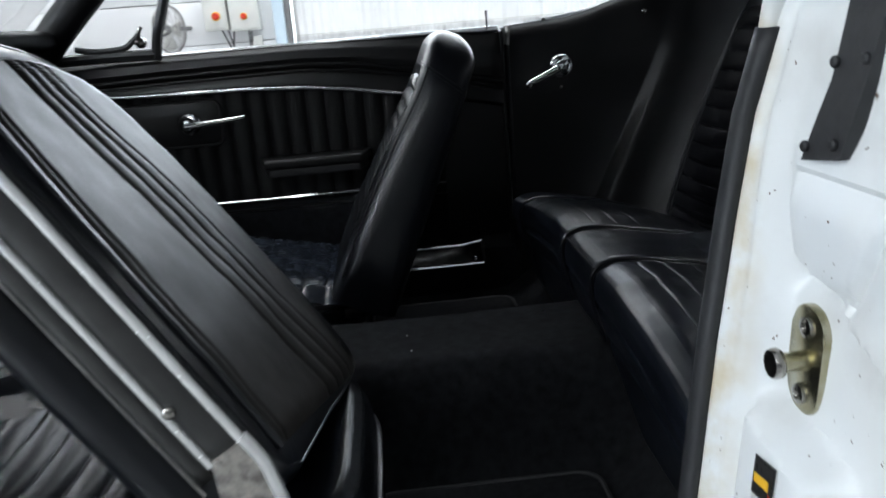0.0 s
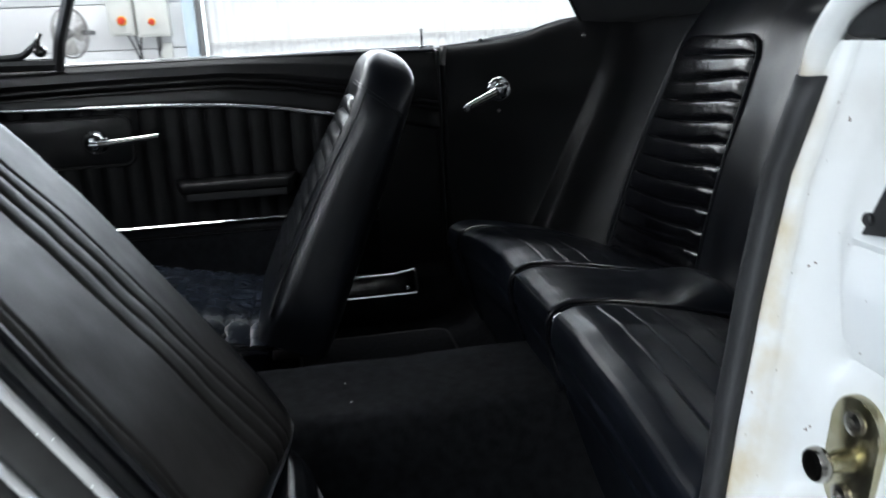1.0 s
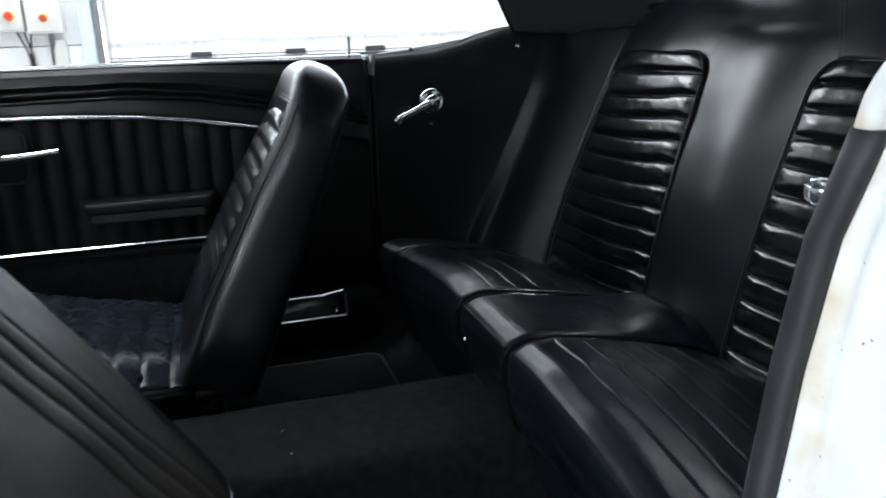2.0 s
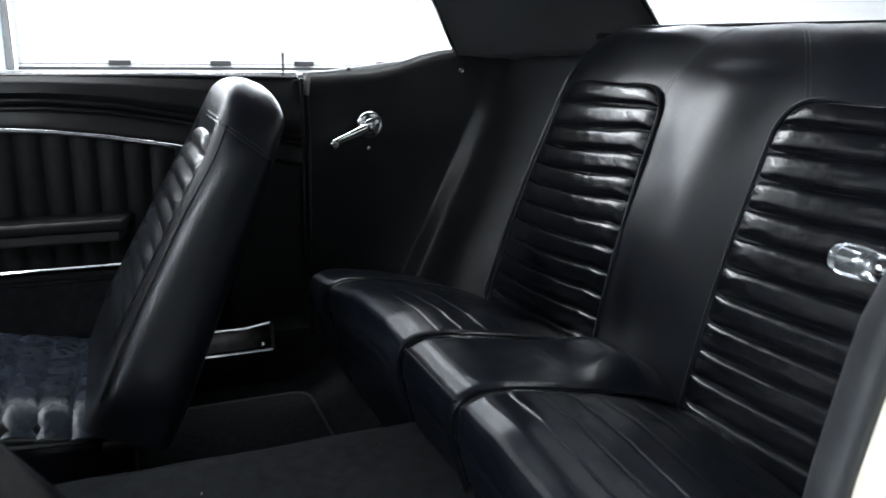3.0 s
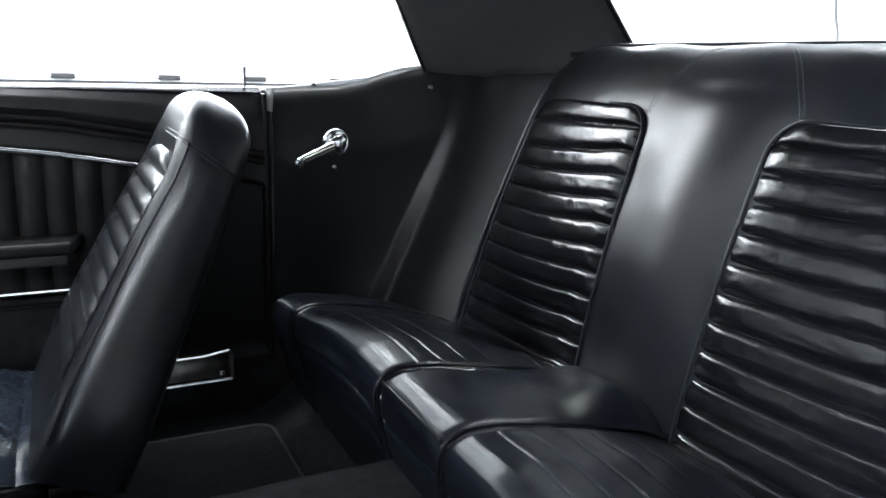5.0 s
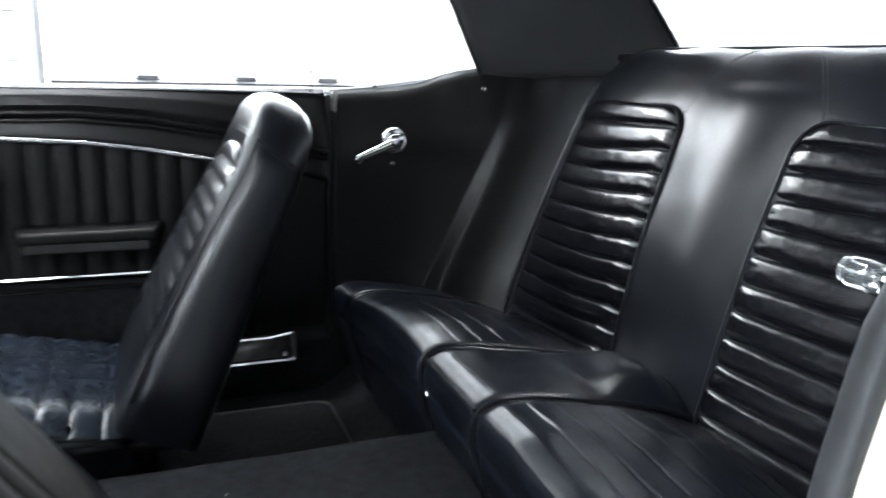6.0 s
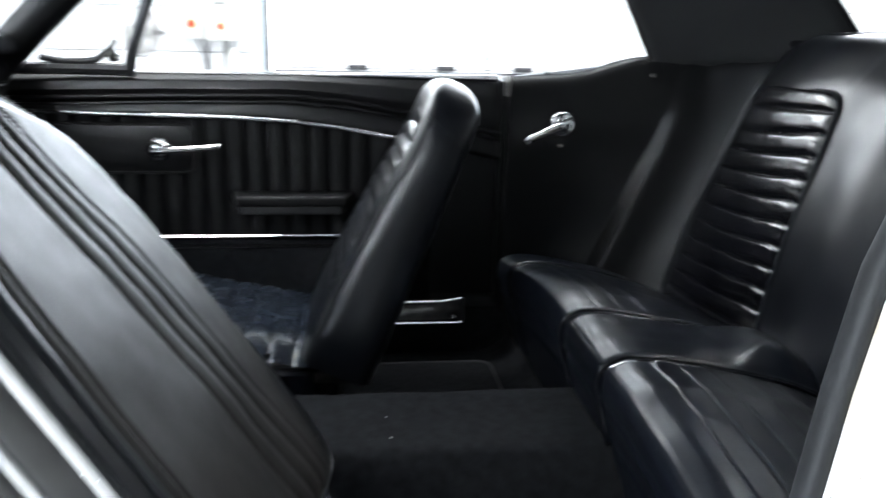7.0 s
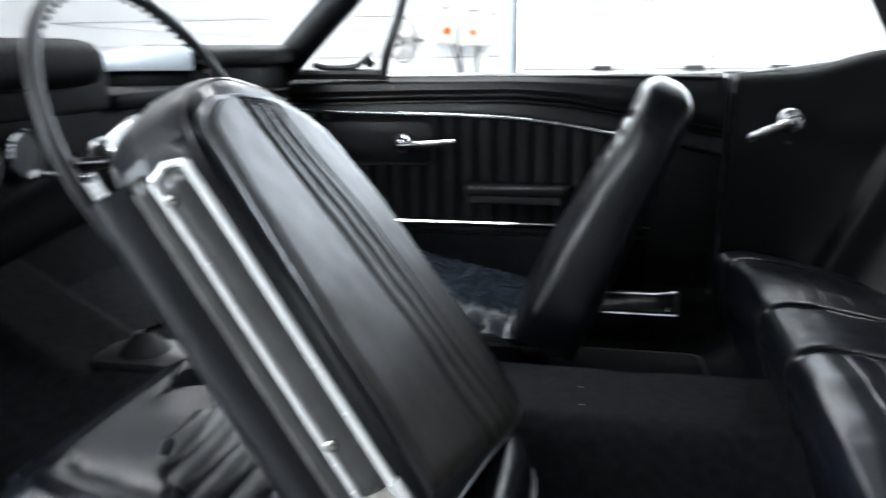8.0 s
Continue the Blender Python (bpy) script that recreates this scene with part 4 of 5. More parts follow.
def dashes(pts, r):
    """Short raised stitches along a line."""
    bm = bmesh.new()
    for a, b in zip(pts, pts[1:]):
        a, b = Vector(a), lerp(Vector(a), Vector(b), 0.6)
        d = (b - a).normalized()
        s = d.cross(Vector((-0.9, 0, 0.4))).normalized() * r
        up = Vector((-0.9, 0, 0.4)) * r
        lo = [bm.verts.new(a + q) for q in (s, up, -s)]
        hi = [bm.verts.new(b + q) for q in (s, up, -s)]
        for i in range(2):
            bm.faces.new((lo[i], lo[i + 1], hi[i + 1], hi[i]))
    return bm


def bench_front_z(d):
    """Height of the cushion's front edge by the distance d from the centre line."""
    return curve([(0.0, 0.846), (0.095, 0.846), (0.20, 0.850), (0.35, 0.836), (0.50, 0.812), (0.60, 0.797), (0.70, 0.787)], d)


def bench_profile(t, y):
    """Cushion section, t from the skirt's foot (0) over the front roll to the back (1)."""
    d = abs(y - YC)
    zf = bench_front_z(d)
    hump = 0.040 * math.exp(-(d / 0.085) ** 4)
    pts = [(0.00, 0.205, 0.56), (0.14, 0.172, zf - 0.135), (0.26, 0.147, zf - 0.050), (0.32, 0.145, zf - 0.020), (0.38, 0.152, zf + 0.001),
           (0.46, 0.178, zf + 0.012), (0.56, 0.225, zf + 0.010), (0.75, 0.34, zf - 0.012 + hump * 0.16), (0.83, 0.396, zf - 0.028 + hump * 0.8), (0.90, 0.445, zf - 0.045 + hump * 1.15), (1.0, 0.53, zf - 0.085 + hump * 0.7)]
    x = curve([(a, b) for a, b, c in pts], t)
    z = curve([(a, c) for a, b, c in pts], t)
    return x, z


def smooth_profile(t, y):
    e = 0.022
    acc = Vector((0, 0))
    for w, o in ((1, -e), (2, 0), (1, e)):
        acc += w * Vector(bench_profile(min(1, max(0, t + o)), y))
    return acc / 4


def rear_bench():
    seat = thing("rear_bench", "black leather rear bench with pleated seat and back panels", "car seat", at=(0.35, YC, 0.55))
    half = 0.685
    zones = [("centre_cushion", -0.097, 0.097, False), ("seat_pad", 0.100, 0.525, True), ("seat_pad", -0.525, -0.100, True), ("end_cushion", 0.528, half, False), ("end_cushion", -half, -0.528, False)]
    for name, a, b, pleats in zones:
        def f(u, v, a=a, b=b, pleats=pleats):
            y = YC + lerp(a, b, v)
            x, z = smooth_profile(u, y)
            edge = min(v, 1 - v) * abs(b - a)
            sink = 0.007 * math.exp(-(edge / 0.008) ** 2)
            nrm = Vector((-1, 0, 0.2)) if u < 0.36 else Vector((-0.2, 0, 1))
            p = Vector((x, y, z)) - nrm.normalized() * sink
            if pleats:
                fade = min(1, edge / 0.02)
                if u > 0.46:
                    s = (u - 0.46) / 0.54 * 7.5
                    g = abs(s - round(s))
                    p.z -= 0.0016 * math.exp(-(g / 0.040) ** 2) * fade
                elif u < 0.30:
                    for uu in (0.17, 0.255):
                        p.x += 0.005 * math.exp(-((u - uu) / 0.010) ** 2) * fade
            elif u < 0.30:
                p.x += 0.004 * math.exp(-((u - 0.255) / 0.010) ** 2)
            p.z += seam_wrinkle(p, 22, 0.0022) * (1 if u > 0.3 else 0.4)
            return p
        nv = 70 if pleats else 30
        part(name, grid(f, 220, nv), LEATHER_REAR, seat, solid=0.0)
        for yy in ((a, b) if name == "seat_pad" else ()):
            if abs(yy) > 0.6:
                continue
            pts = []
            for k in range(41):
                t = lerp(0.16, 0.99, k / 40)
                x, z = smooth_profile(t, YC + yy)
                pts.append((x - (0.002 if t < 0.36 else 0), YC + yy, z + (0.001 if t > 0.36 else 0)))
            part("piping", tube(pts, 0.0032, 6), LEATHER, seat)
    pts = [(smooth_profile(0.375, YC + lerp(-half, half, k / 60)), YC + lerp(-half, half, k / 60)) for k in range(61)]
    part("front_piping", tube([(p[0].x - 0.001, p[1], p[0].y + 0.0005) for p in pts if abs(p[1] - YC) < 0.097], 0.0026, 6), LEATHER, seat)

    # back: a curved shell with two pleated panels
    line = [(0.70, 0.462), (0.792, 0.490), (0.900, 0.514), (0.983, 0.536), (1.064, 0.561), (1.196, 0.606), (1.25, 0.630), (1.285, 0.652), (1.300, 0.672), (1.305, 0.700), (1.300, 0.735)]
    n = len(line) - 1
    def shell_point(s, y, out=0.0):
        """s: 0 at the foot to 1 behind the top roll; out: proud of the shell."""
        k = min(n - 1e-6, max(0.0, s * n))
        i = int(k)
        t = k - i
        a0, a1, a2, a3 = (line[max(0, i - 1)], line[i], line[i + 1], line[min(n, i + 2)])
        def cr(j):
            return 0.5 * (2 * a1[j] + (a2[j] - a0[j]) * t + (2 * a0[j] - 5 * a1[j] + 4 * a2[j] - a3[j]) * t * t + (3 * a1[j] - a0[j] - 3 * a2[j] + a3[j]) * t ** 3)
        z, x = cr(0), cr(1)
        d = abs(y - YC)
        x += lerp(0.13, 0.34, min(1, max(0, (z - 0.80) / 0.30))) * max(0, d - 0.14) ** 2
        drop = 0.042 * max(0, (d - 0.36) / 0.18) ** 2.2
        z -= drop * min(1, max(0, (z - 1.10) / 0.18))
        return Vector((x, y, z)) + Vector((-0.91, 0, 0.41)) * out
    def s_of(z):
        lo, hi = 0.0, 0.8
        for _ in range(30):
            mid = (lo + hi) / 2
            if shell_point(mid, YC).z < z:
                lo = mid
            else:
                hi = mid
        return lo
    def shell(u, v):
        y = YC + lerp(-1, 1, v) * (0.545 + 0.014 * ease((u - 0.45) / 0.2))
        p = shell_point(u, y)
        d = abs(y - YC)
        p.x -= 0.015 * math.exp(-((d - 0.0) / 0.082) ** 2) * math.sin(min(1, u / 0.6) * math.pi) ** 0.5
        p.z += seam_wrinkle(p, 9, 0.003)
        p.x += seam_wrinkle(p + Vector((3, 0, 0)), 12, 0.003)
        return p
    part("back_shell", grid(shell, 70, 110), LEATHER, seat, "smooth black leather back")
    part("top_piping", tube([shell_point(0.855, YC + lerp(-0.545, 0.545, k / 60), 0.001) for k in range(61)], 0.0030, 8), LEATHER, seat)
    for side in (1, -1):
        part("side_piping", tube([shell_point(lerp(0.06, 0.82, k / 30), YC + side * 0.543, 0.003) for k in range(31)], 0.004, 8), LEATHER, seat)
        z0, z1 = 0.722, 1.208
        s0, s1 = s_of(z0), s_of(z1)
        table = [s_of(lerp(z0, z1, k / 60)) for k in range(61)]
        def st(t):
            k = min(59.999, max(0.0, t * 60))
            return lerp(table[int(k)], table[int(k) + 1], k - int(k))
        def bounds(t):
            inner, outer = (0.116 + 0.018 * t if side > 0 else 0.104 + 0.010 * max(0, t - 0.6)), 0.520
            if t > 0.90:
                r = (t - 0.90) / 0.10
                k = 1 - math.sqrt(max(0, 1 - r * r))
                inner, outer = inner + 0.050 * k, outer - 0.075 * k
            return inner, outer
        rows = [(z - z0) / (z1 - z0) for z in (0.722, 0.7605, 0.799, 0.836, 0.873, 0.911, 0.949, 0.987, 1.026, 1.064, 1.102, 1.140, 1.176)] + [1.0]
        for ra, rb in zip(rows, rows[1:]):
            def pleat(u, v, ra=ra, rb=rb):
                t = lerp(ra, rb, v)
                a, b = bounds(t)
                d = lerp(a, b, u)
                e = min(u, 1 - u) * (b - a)
                bulge = (1 - abs(2 * v ** 1.12 - 1) ** 4.0) ** 0.8 * (1 - 0.85 * math.exp(-(e / 0.012) ** 1.3))
                pucker = math.exp(-(e / 0.022) ** 2) * (0.5 + noise.noise(Vector((t * 60, side * 3, 7 * round(u)))))
                out = 0.0010 + 0.0068 * bulge - 0.0022 * pucker * bulge
                # the stitched seams wander a little
                tt = t - 0.004 * math.sin(u * math.pi) + 0.0018 * noise.noise(Vector((d * 12, ra * 9, side)))
                if side > 0:
                    tt -= 0.055 * min(1, max(0, (d - 0.18) / 0.32)) ** 0.8 * min(1, (1 - t) / 0.10)
                else:
                    tt += 0.024 * min(1, max(0, (d - 0.104) / 0.30)) * min(1, (1 - t) / 0.10)
                y = YC + side * d
                p = shell_point(st(lerp(tt, t, max(0, t - 0.85) / 0.15)), y, out)
                p += Vector((-0.9, 0, 0.4)) * (0.0006 * noise.noise(Vector((d * 40, t * 30, side))) + 0.0004 * noise.noise(Vector((d * 130, t * 60, side)))) * min(1, bulge * 2)
                return p
            part("pleat", grid(pleat, 60, 14), LEATHER_SHINY, seat, "polished black leather pleat")
        edge = []
        for k in range(25):
            edge.append(shell_point(st(lerp(0.0, 0.90, k / 24)), YC + side * bounds(lerp(0.0, 0.90, k / 24))[0], 0.004))
        for k in range(1, 13):
            t = lerp(0.90, 1.0, math.sin(k / 12 * math.pi / 2))
            edge.append(shell_point(st(t), YC + side * bounds(t)[0], 0.004))
        for k in range(12, 0, -1):
            t = lerp(0.90, 1.0, math.sin(k / 12 * math.pi / 2))
            edge.append(shell_point(st(t), YC + side * bounds(t)[1], 0.004))
        for k in range(24, -1, -1):
            edge.append(shell_point(st(lerp(0.0, 0.90, k / 24)), YC + side * bounds(lerp(0.0, 0.90, k / 24))[1], 0.004))
        part("panel_piping", tube(edge, 0.0026, 7), LEATHER, seat)
        # twin stitched seam up to the top edge
        for o in (-0.004, 0.004):
            pts = []
            for k in range(33):
                t = k / 32
                pts.append(shell_point(lerp(s1 - 0.01, 0.79, t), YC + side * (lerp(0.142, 0.062, t) + o), 0.0004))
            part("stitch_seam", dashes(pts, 0.0007), STITCH, seat, "dashed grey stitching")
    return seat


# ---- front bucket seats ----
def bucket_seat(yc, outer, origin, lean):
    """A bucket seat; outer is the side of its door; the back leans by `lean` degrees (minus: folded forwards)."""
    folded = lean < 0
    seat = thing("bucket_seat", "black leather bucket seat with its back folded forwards" if folded else "black leather bucket seat with an upright pleated back",
                 "car seat", "front bucket seats", at=(-0.47, yc, 0.56))
    a = radians(lean)
    U, N = Vector((math.sin(a), 0, math.cos(a))), Vector((math.cos(a), 0, -math.sin(a)))
    O = Vector((origin[0], yc, origin[1]))
    TOP = 0.532
    def width(u, sd):
        """Half width at the height u on the door side (sd = outer) or the tunnel side."""
        w = curve([(0, 0.178), (0.05, 0.186), (0.40, 0.186)], u) if sd * outer > 0 else curve([(0, 0.205), (0.04, 0.212), (0.45, 0.140)], u)
        if u > 0.38:
            r = min(1, (u - 0.38) / (TOP - 0.38))
            w *= max(0.02, (1 - r ** 2.8)) ** (1 / 2.2)
        return w
    def depth(u):
        d = curve([(0, 0.125), (0.12, 0.128), (0.30, 0.112), (0.46, 0.106), (TOP, 0.100)] if folded else [(0, 0.142), (0.10, 0.141), (0.29, 0.120), (0.40, 0.106), (TOP, 0.100)], u)
        if u > TOP - 0.05:
            r = min(1, (u - TOP + 0.05) / 0.05)
            d *= max(0.05, 1 - r ** 2) ** 0.5
        return d
    def raw(u, y, n):
        return O + U * u + N * n + Vector((0, y, 0))
    def hollow(u, y, ww):
        """Depth of the pleated field between the front bolsters."""
        return 0.012 * ease((ww - 0.030 - abs(y)) / 0.030) * ease((u - 0.05) / 0.06) * ease((0.475 - u) / 0.07)
    def front_power(u):
        """How square the front corners are: nearly square at the foot, rounder towards the top."""
        return curve([(0.08, 6.5), (0.30, 6.0), (0.42, 4.6)], u)
    def hull(th, v):
        u = lerp(-0.026, TOP, 1 - (1 - v) ** 1.6)
        t = 2 * math.pi * th
        p = 6.5 if folded or math.sin(t) > 0 else front_power(u)
        dd = depth(u)
        sy = super_y(t, p)
        mid = -depth(TOP - 0.05) / 2 - 0.006 * (u - TOP + 0.05) / 0.05
        swell = 0.013 * (1 - super_z(t, p) ** 2) * sy * min(1, u / 0.08) * min(1, (TOP - u) / 0.10)
        ww = width(u, 1 if sy > 0 else -1)
        pt = raw(u, ww * sy + swell, (-dd / 2 if u < TOP - 0.05 else mid) + dd / 2 * super_z(t, p) + (hollow(u, ww * sy, ww) if super_z(t, p) < 0 else 0.0))
        pt.z += seam_wrinkle(pt, 16, 0.0015)
        return pt
    # the folded back: a pillow with a broad rounded top that narrows towards the tunnel side
    rim_line = smooth_path([(u, y, 0) for u, y in ((0.060, -0.150), (0.085, -0.180), (0.16, -0.187), (0.35, -0.187), (0.455, -0.184), (0.505, -0.163), (0.527, -0.115), (0.530, -0.060),
                            (0.518, 0.0), (0.490, 0.060), (0.445, 0.108), (0.36, 0.146), (0.27, 0.175), (0.17, 0.200), (0.06, 0.214), (0.005, 0.205), (0.000, 0.150), (0.030, 0.0))], 5)
    def pillow(th, v):
        k = th * len(rim_line)
        i = int(k) % len(rim_line)
        (u0, y0, _), (u1, y1, _) = rim_line[i - 2], rim_line[(i + 2) % len(rim_line)]
        (u, y, _) = rim_line[i]
        d = Vector((u1 - u0, y1 - y0)).normalized()
        steps = [(0.0, 0.045, 0.0), (0.12, 0.020, 0.000), (0.22, 0.009, -0.003), (0.32, 0.002, -0.010), (0.42, -0.001, -0.020), (0.62, -0.004, -0.5), (0.76, 0.004, -0.80), (0.88, 0.014, -0.94), (1.0, 0.034, -1.0)]
        inset = curve([(a, b) for a, b, c in steps], v)
        dd = depth(min(u, 0.44)) * 0.98
        n = curve([(a, c if a < 0.5 else c * dd) for a, b, c in steps], v)
        p = raw(u - inset * d.y, -outer * (y + inset * d.x), n)
        p.z += seam_wrinkle(p, 16, 0.0025)
        return p
    if folded:
        back = part("backrest", grid(pillow, len(rim_line), 36, closed_u=True, caps=True), LEATHER, seat, sharp=70)
    else:
        back = part("backrest", grid(hull, 120, 60, closed_u=True, caps=True), LEATHER, seat, sharp=70)
    # front pleats and their piping
    fw = 0.118
    rows = [lerp(0.10, 0.430, k / 10) for k in range(11)]
    for ra, rb in zip(rows, rows[1:]):
        def pleat(s, v, ra=ra, rb=rb):
            u = lerp(ra, rb, v)
            w = 1 if u < (0.40 if folded else 0.36) else math.sqrt(max(0.05, 1 - ((u - (0.40 if folded else 0.36)) / 0.075) ** 2))
            near_w = fw if folded else max(0.05, width(u, -outer) - 0.032)
            y = outer * w * (lerp(-near_w, fw, s) if folded else lerp(-near_w, width(u, outer) - 0.036, s))
            b = math.sin(v * math.pi) ** 0.6 * (1 - abs(2 * s - 1) ** (8 if folded else 9))
            dd, ww = depth(u), width(u, 1 if y > 0 else -1)
            front = dd if folded else dd / 2 + dd / 2 * max(0.0, 1 - (abs(y) / ww) ** front_power(u)) ** (1 / front_power(u))
            return raw(u, y, -front - (0.001 + 0.009 * b if folded else 0.001 + 0.0115 * b) + (0.0 if folded else hollow(u, y, ww)))
        part("pleat", grid(pleat, 40, 10), LEATHER, back)
    # piping where front bolster and sides meet
    if folded:
        part("piping", tube([pillow(k / 90, 0.80) for k in range(90)], 0.003, 6, True), LEATHER, back)
        part("piping", tube([pillow(k / 90, 0.25) for k in range(90)], 0.0024, 6, True), LEATHER, back)
    else:
        for sd in (1, -1):
            pts = []
            for k in range(25):
                u = lerp(0.03, 0.455, k / 24)
                q = front_power(u)
                pts.append(raw(u, sd * (width(u, sd) * 0.955 + 0.004), -depth(u) * (0.5 + 0.5 * (1 - 0.955 ** q) ** (1 / q)) - 0.001))
            part("piping", tube(pts, 0.0026, 6), LEATHER, back)
    # seam over the top of the back
    for o in (0.0, 0.006) if not folded else ():
        def seam(t, o=o):
            u = 0.440 + o - 0.014 * super_z(t, 6.5)
            sy, dd = super_y(t, 6.5), depth(u)
            return raw(u, width(u, 1 if sy > 0 else -1) * sy * 1.002 + 0.013 * (1 - super_z(t, 6.5) ** 2) * sy * (TOP - u) / 0.10, -dd / 2 + dd / 2 * 1.008 * super_z(t, 6.5))
        part("stitch_seam", tube([seam(math.pi * (0.5 + 1.0 * k / 40) if outer > 0 else math.pi * (-0.5 + k / 40)) for k in range(41)], 0.0009, 5), LEATHER, back)
    # rear panel: a stiff grained vinyl board with four stitched grooves that spread downwards
    def board_side(u):
        return curve([(0.0, 0.190), (0.06, 0.199), (0.12, 0.198), (0.18, 0.188), (0.27, 0.163), (0.36, 0.131), (0.41, 0.108), (0.44, 0.087), (0.465, 0.056), (0.485, 0.012), (0.495, -0.035), (0.502, -0.075)], u)
    def groove(k, u):
        """Where the groove k of four runs across the board."""
        return lerp(curve([(0.0, 0.014), (0.10, 0.0), (0.20, -0.012), (0.29, -0.026), (0.365, -0.044), (0.48, -0.070)], u),
                    curve([(0.0, 0.130), (0.16, 0.092), (0.26, 0.068), (0.345, 0.044), (0.42, 0.013), (0.48, -0.008)], u), k / 3)
    def board(s, v):
        u = lerp(0.0, 0.502, 1 - (1 - v) ** 1.5)
        left = -0.166 + 0.05 * max(0, (u - 0.462) / 0.04) ** 2.5
        y = lerp(left, board_side(u), s)
        e = min(min(s, 1 - s) * (board_side(u) - left), (1 - v) * 0.3, v * 0.5)
        g = sum(math.exp(-((y - groove(k, u)) / 0.0026) ** 2) for k in range(4)) + 0.8 * math.exp(-((y - left - 0.015) / 0.0024) ** 2)
        n = 0.001 + 0.0062 * (1 - math.exp(-(e / 0.006) ** 2)) - 0.0030 * min(1.1, g) * min(1, e / 0.006)
        # between the grooves the vinyl swells a little
        n += 0.0016 * math.sin(min(1, max(0, (y - groove(0, u)) / max(0.02, groove(3, u) - groove(0, u)))) * 3 * math.pi) ** 2
        lift = (1 - u / 0.50) * max(0, 0.050 - 0.29 * y)
        p = raw(u + lift, -outer * y, n - 0.010 * max(0, (y - 0.05) / 0.15) ** 2)
        return p + N * (0.0022 * noise.noise(Vector((u * 9, y * 9, 4))) + 0.0009 * noise.noise(Vector((u * 30, y * 30, 2))))
    if folded:
        part("rear_panel", grid(board, 230, 60), VINYL_SHELL, back, "grained black vinyl rear panel")
        border = [board(0.0, k / 40) for k in range(41)] + [board(k / 20, 1.0) for k in range(1, 20)] + [board(1.0, 1 - k / 40) for k in range(41)]
        part("rear_piping", tube(border, 0.0042, 7), LEATHER, back)
    # side trim on the door side: grey insert in a bright frame
    yo = outer * 0.1885
    ua, ub, na, nb = 0.130, 0.458, -0.012, -0.042
    trim = part("side_trim", grid(lambda s, v: raw(lerp(ua, ub, v), yo + outer * (0.004 + 0.004 * math.sin(s * math.pi)), lerp(na, nb, s) - 0.006 * max(0, v - 0.8)), 6, 20), TRIM_GREY, back, "dark grey side insert", solid=0.004)
    for n0, r in ((na + 0.003, 0.0046), (nb - 0.003, 0.0040)):
        part("bright_bead", tube([raw(u, yo + outer * 0.007, n0 - 0.006 * max(0, (u - ua) / (ub - ua) - 0.8)) for u in [lerp(ua, ub, k / 20) for k in range(21)]], r, 8, flat=0.7), ALUMINIUM, trim, "bright metal bead")
    part("bright_bead", tube([raw(ua, yo + outer * 0.006, na + 0.003), raw(ua, yo + outer * 0.006, nb - 0.003)], 0.003, 8), ALUMINIUM, trim)
    part("bright_bead", tube([raw(ub, yo + outer * 0.006, na + 0.001), raw(ub + 0.006, yo + outer * 0.006, (na + nb) / 2), raw(ub, yo + outer * 0.006, nb - 0.003)], 0.004, 8), ALUMINIUM, trim)
    for u, n0 in ((0.190, nb + 0.004), (0.437, nb + 0.004)):
        base = raw(u, yo + outer * 0.008, n0)
        part("screw", turned([(0.006, 0), (0.0055, 0.004), (0.003, 0.006)], Matrix.Translation(base) @ pose(0, 0, 0, -90 * outer, 0, 0), 12), CHROME_WORN, trim)
    # hinge arm below the trim
    arm_width = [(0, 0.020), (0.2, 0.027), (0.5, 0.032), (0.85, 0.032), (1, 0.028)]
    def arm(th, v):
        c = raw(lerp(0.135, -0.01, v), yo + outer * 0.002, -0.025 - 0.062 * v ** 1.4)
        w = curve(arm_width, v)
        t = 2 * math.pi * th
        return c + N * (w * super_y(t, 3)) + Vector((0, outer * 0.009 * super_z(t, 3), 0))
    hinge = part("hinge_arm", grid(arm, 20, 16, closed_u=True, caps=True), HINGE_PLATE, seat, "worn plated hinge arm")
    rim = [raw(lerp(0.137, -0.01, v), yo + outer * 0.009, -0.025 - 0.062 * v ** 1.4 + 0.93 * curve(arm_width, v)) for v in [k / 20 for k in range(21)]]
    part("bright_rim", tube(smooth_path(rim, 2), 0.0062, 10), ALUMINIUM, hinge, "polished rim of the hinge cover")
    if folded:
        # lower moulding and the stuffed bolster below the bright frame
        part("lower_moulding", grid(lambda s, v: raw(lerp(ua - 0.01, ub + 0.01, v), yo + outer * (0.002 + 0.003 * math.sin(s * math.pi)), lerp(nb - 0.009, nb - 0.026, s)), 6, 20), TRIM_GREY, back, "dark grey lower moulding", solid=0.003)
        part("moulding_line", tube([raw(lerp(ua - 0.02, ub, k / 20), yo + outer * 0.004, nb - 0.027) for k in range(21)], 0.0016, 6), STEEL, back)
        part("bolster", grid(lambda s, v: raw(lerp(0.10, 0.470, v), yo + outer * (-0.004 + 0.013 * math.sin(s * math.pi) ** 0.7), lerp(nb - 0.031, -0.120, s)), 16, 30), LEATHER, back, "stuffed leather side bolster")
    part("pivot", turned([(0.010, 0), (0.010, 0.006), (0.006, 0.010)], Matrix.Translation(raw(0.05, yo + outer * 0.010, -0.058)) @ pose(0, 0, 0, -90 * outer, 0, 0), 14), CHROME_WORN, hinge)
    inner = -outer
    if not folded:
        part("inner_hinge", box((-0.225, yc + inner * 0.185, 0.690), (0.075, 0.012, 0.020), 0.004), HINGE_DARK, seat, "dark worn hinge plate")

    # cushion: rounded block with transverse pleats on top
    x0, x1 = (-0.765, -0.190) if folded else (-0.745, -0.225)
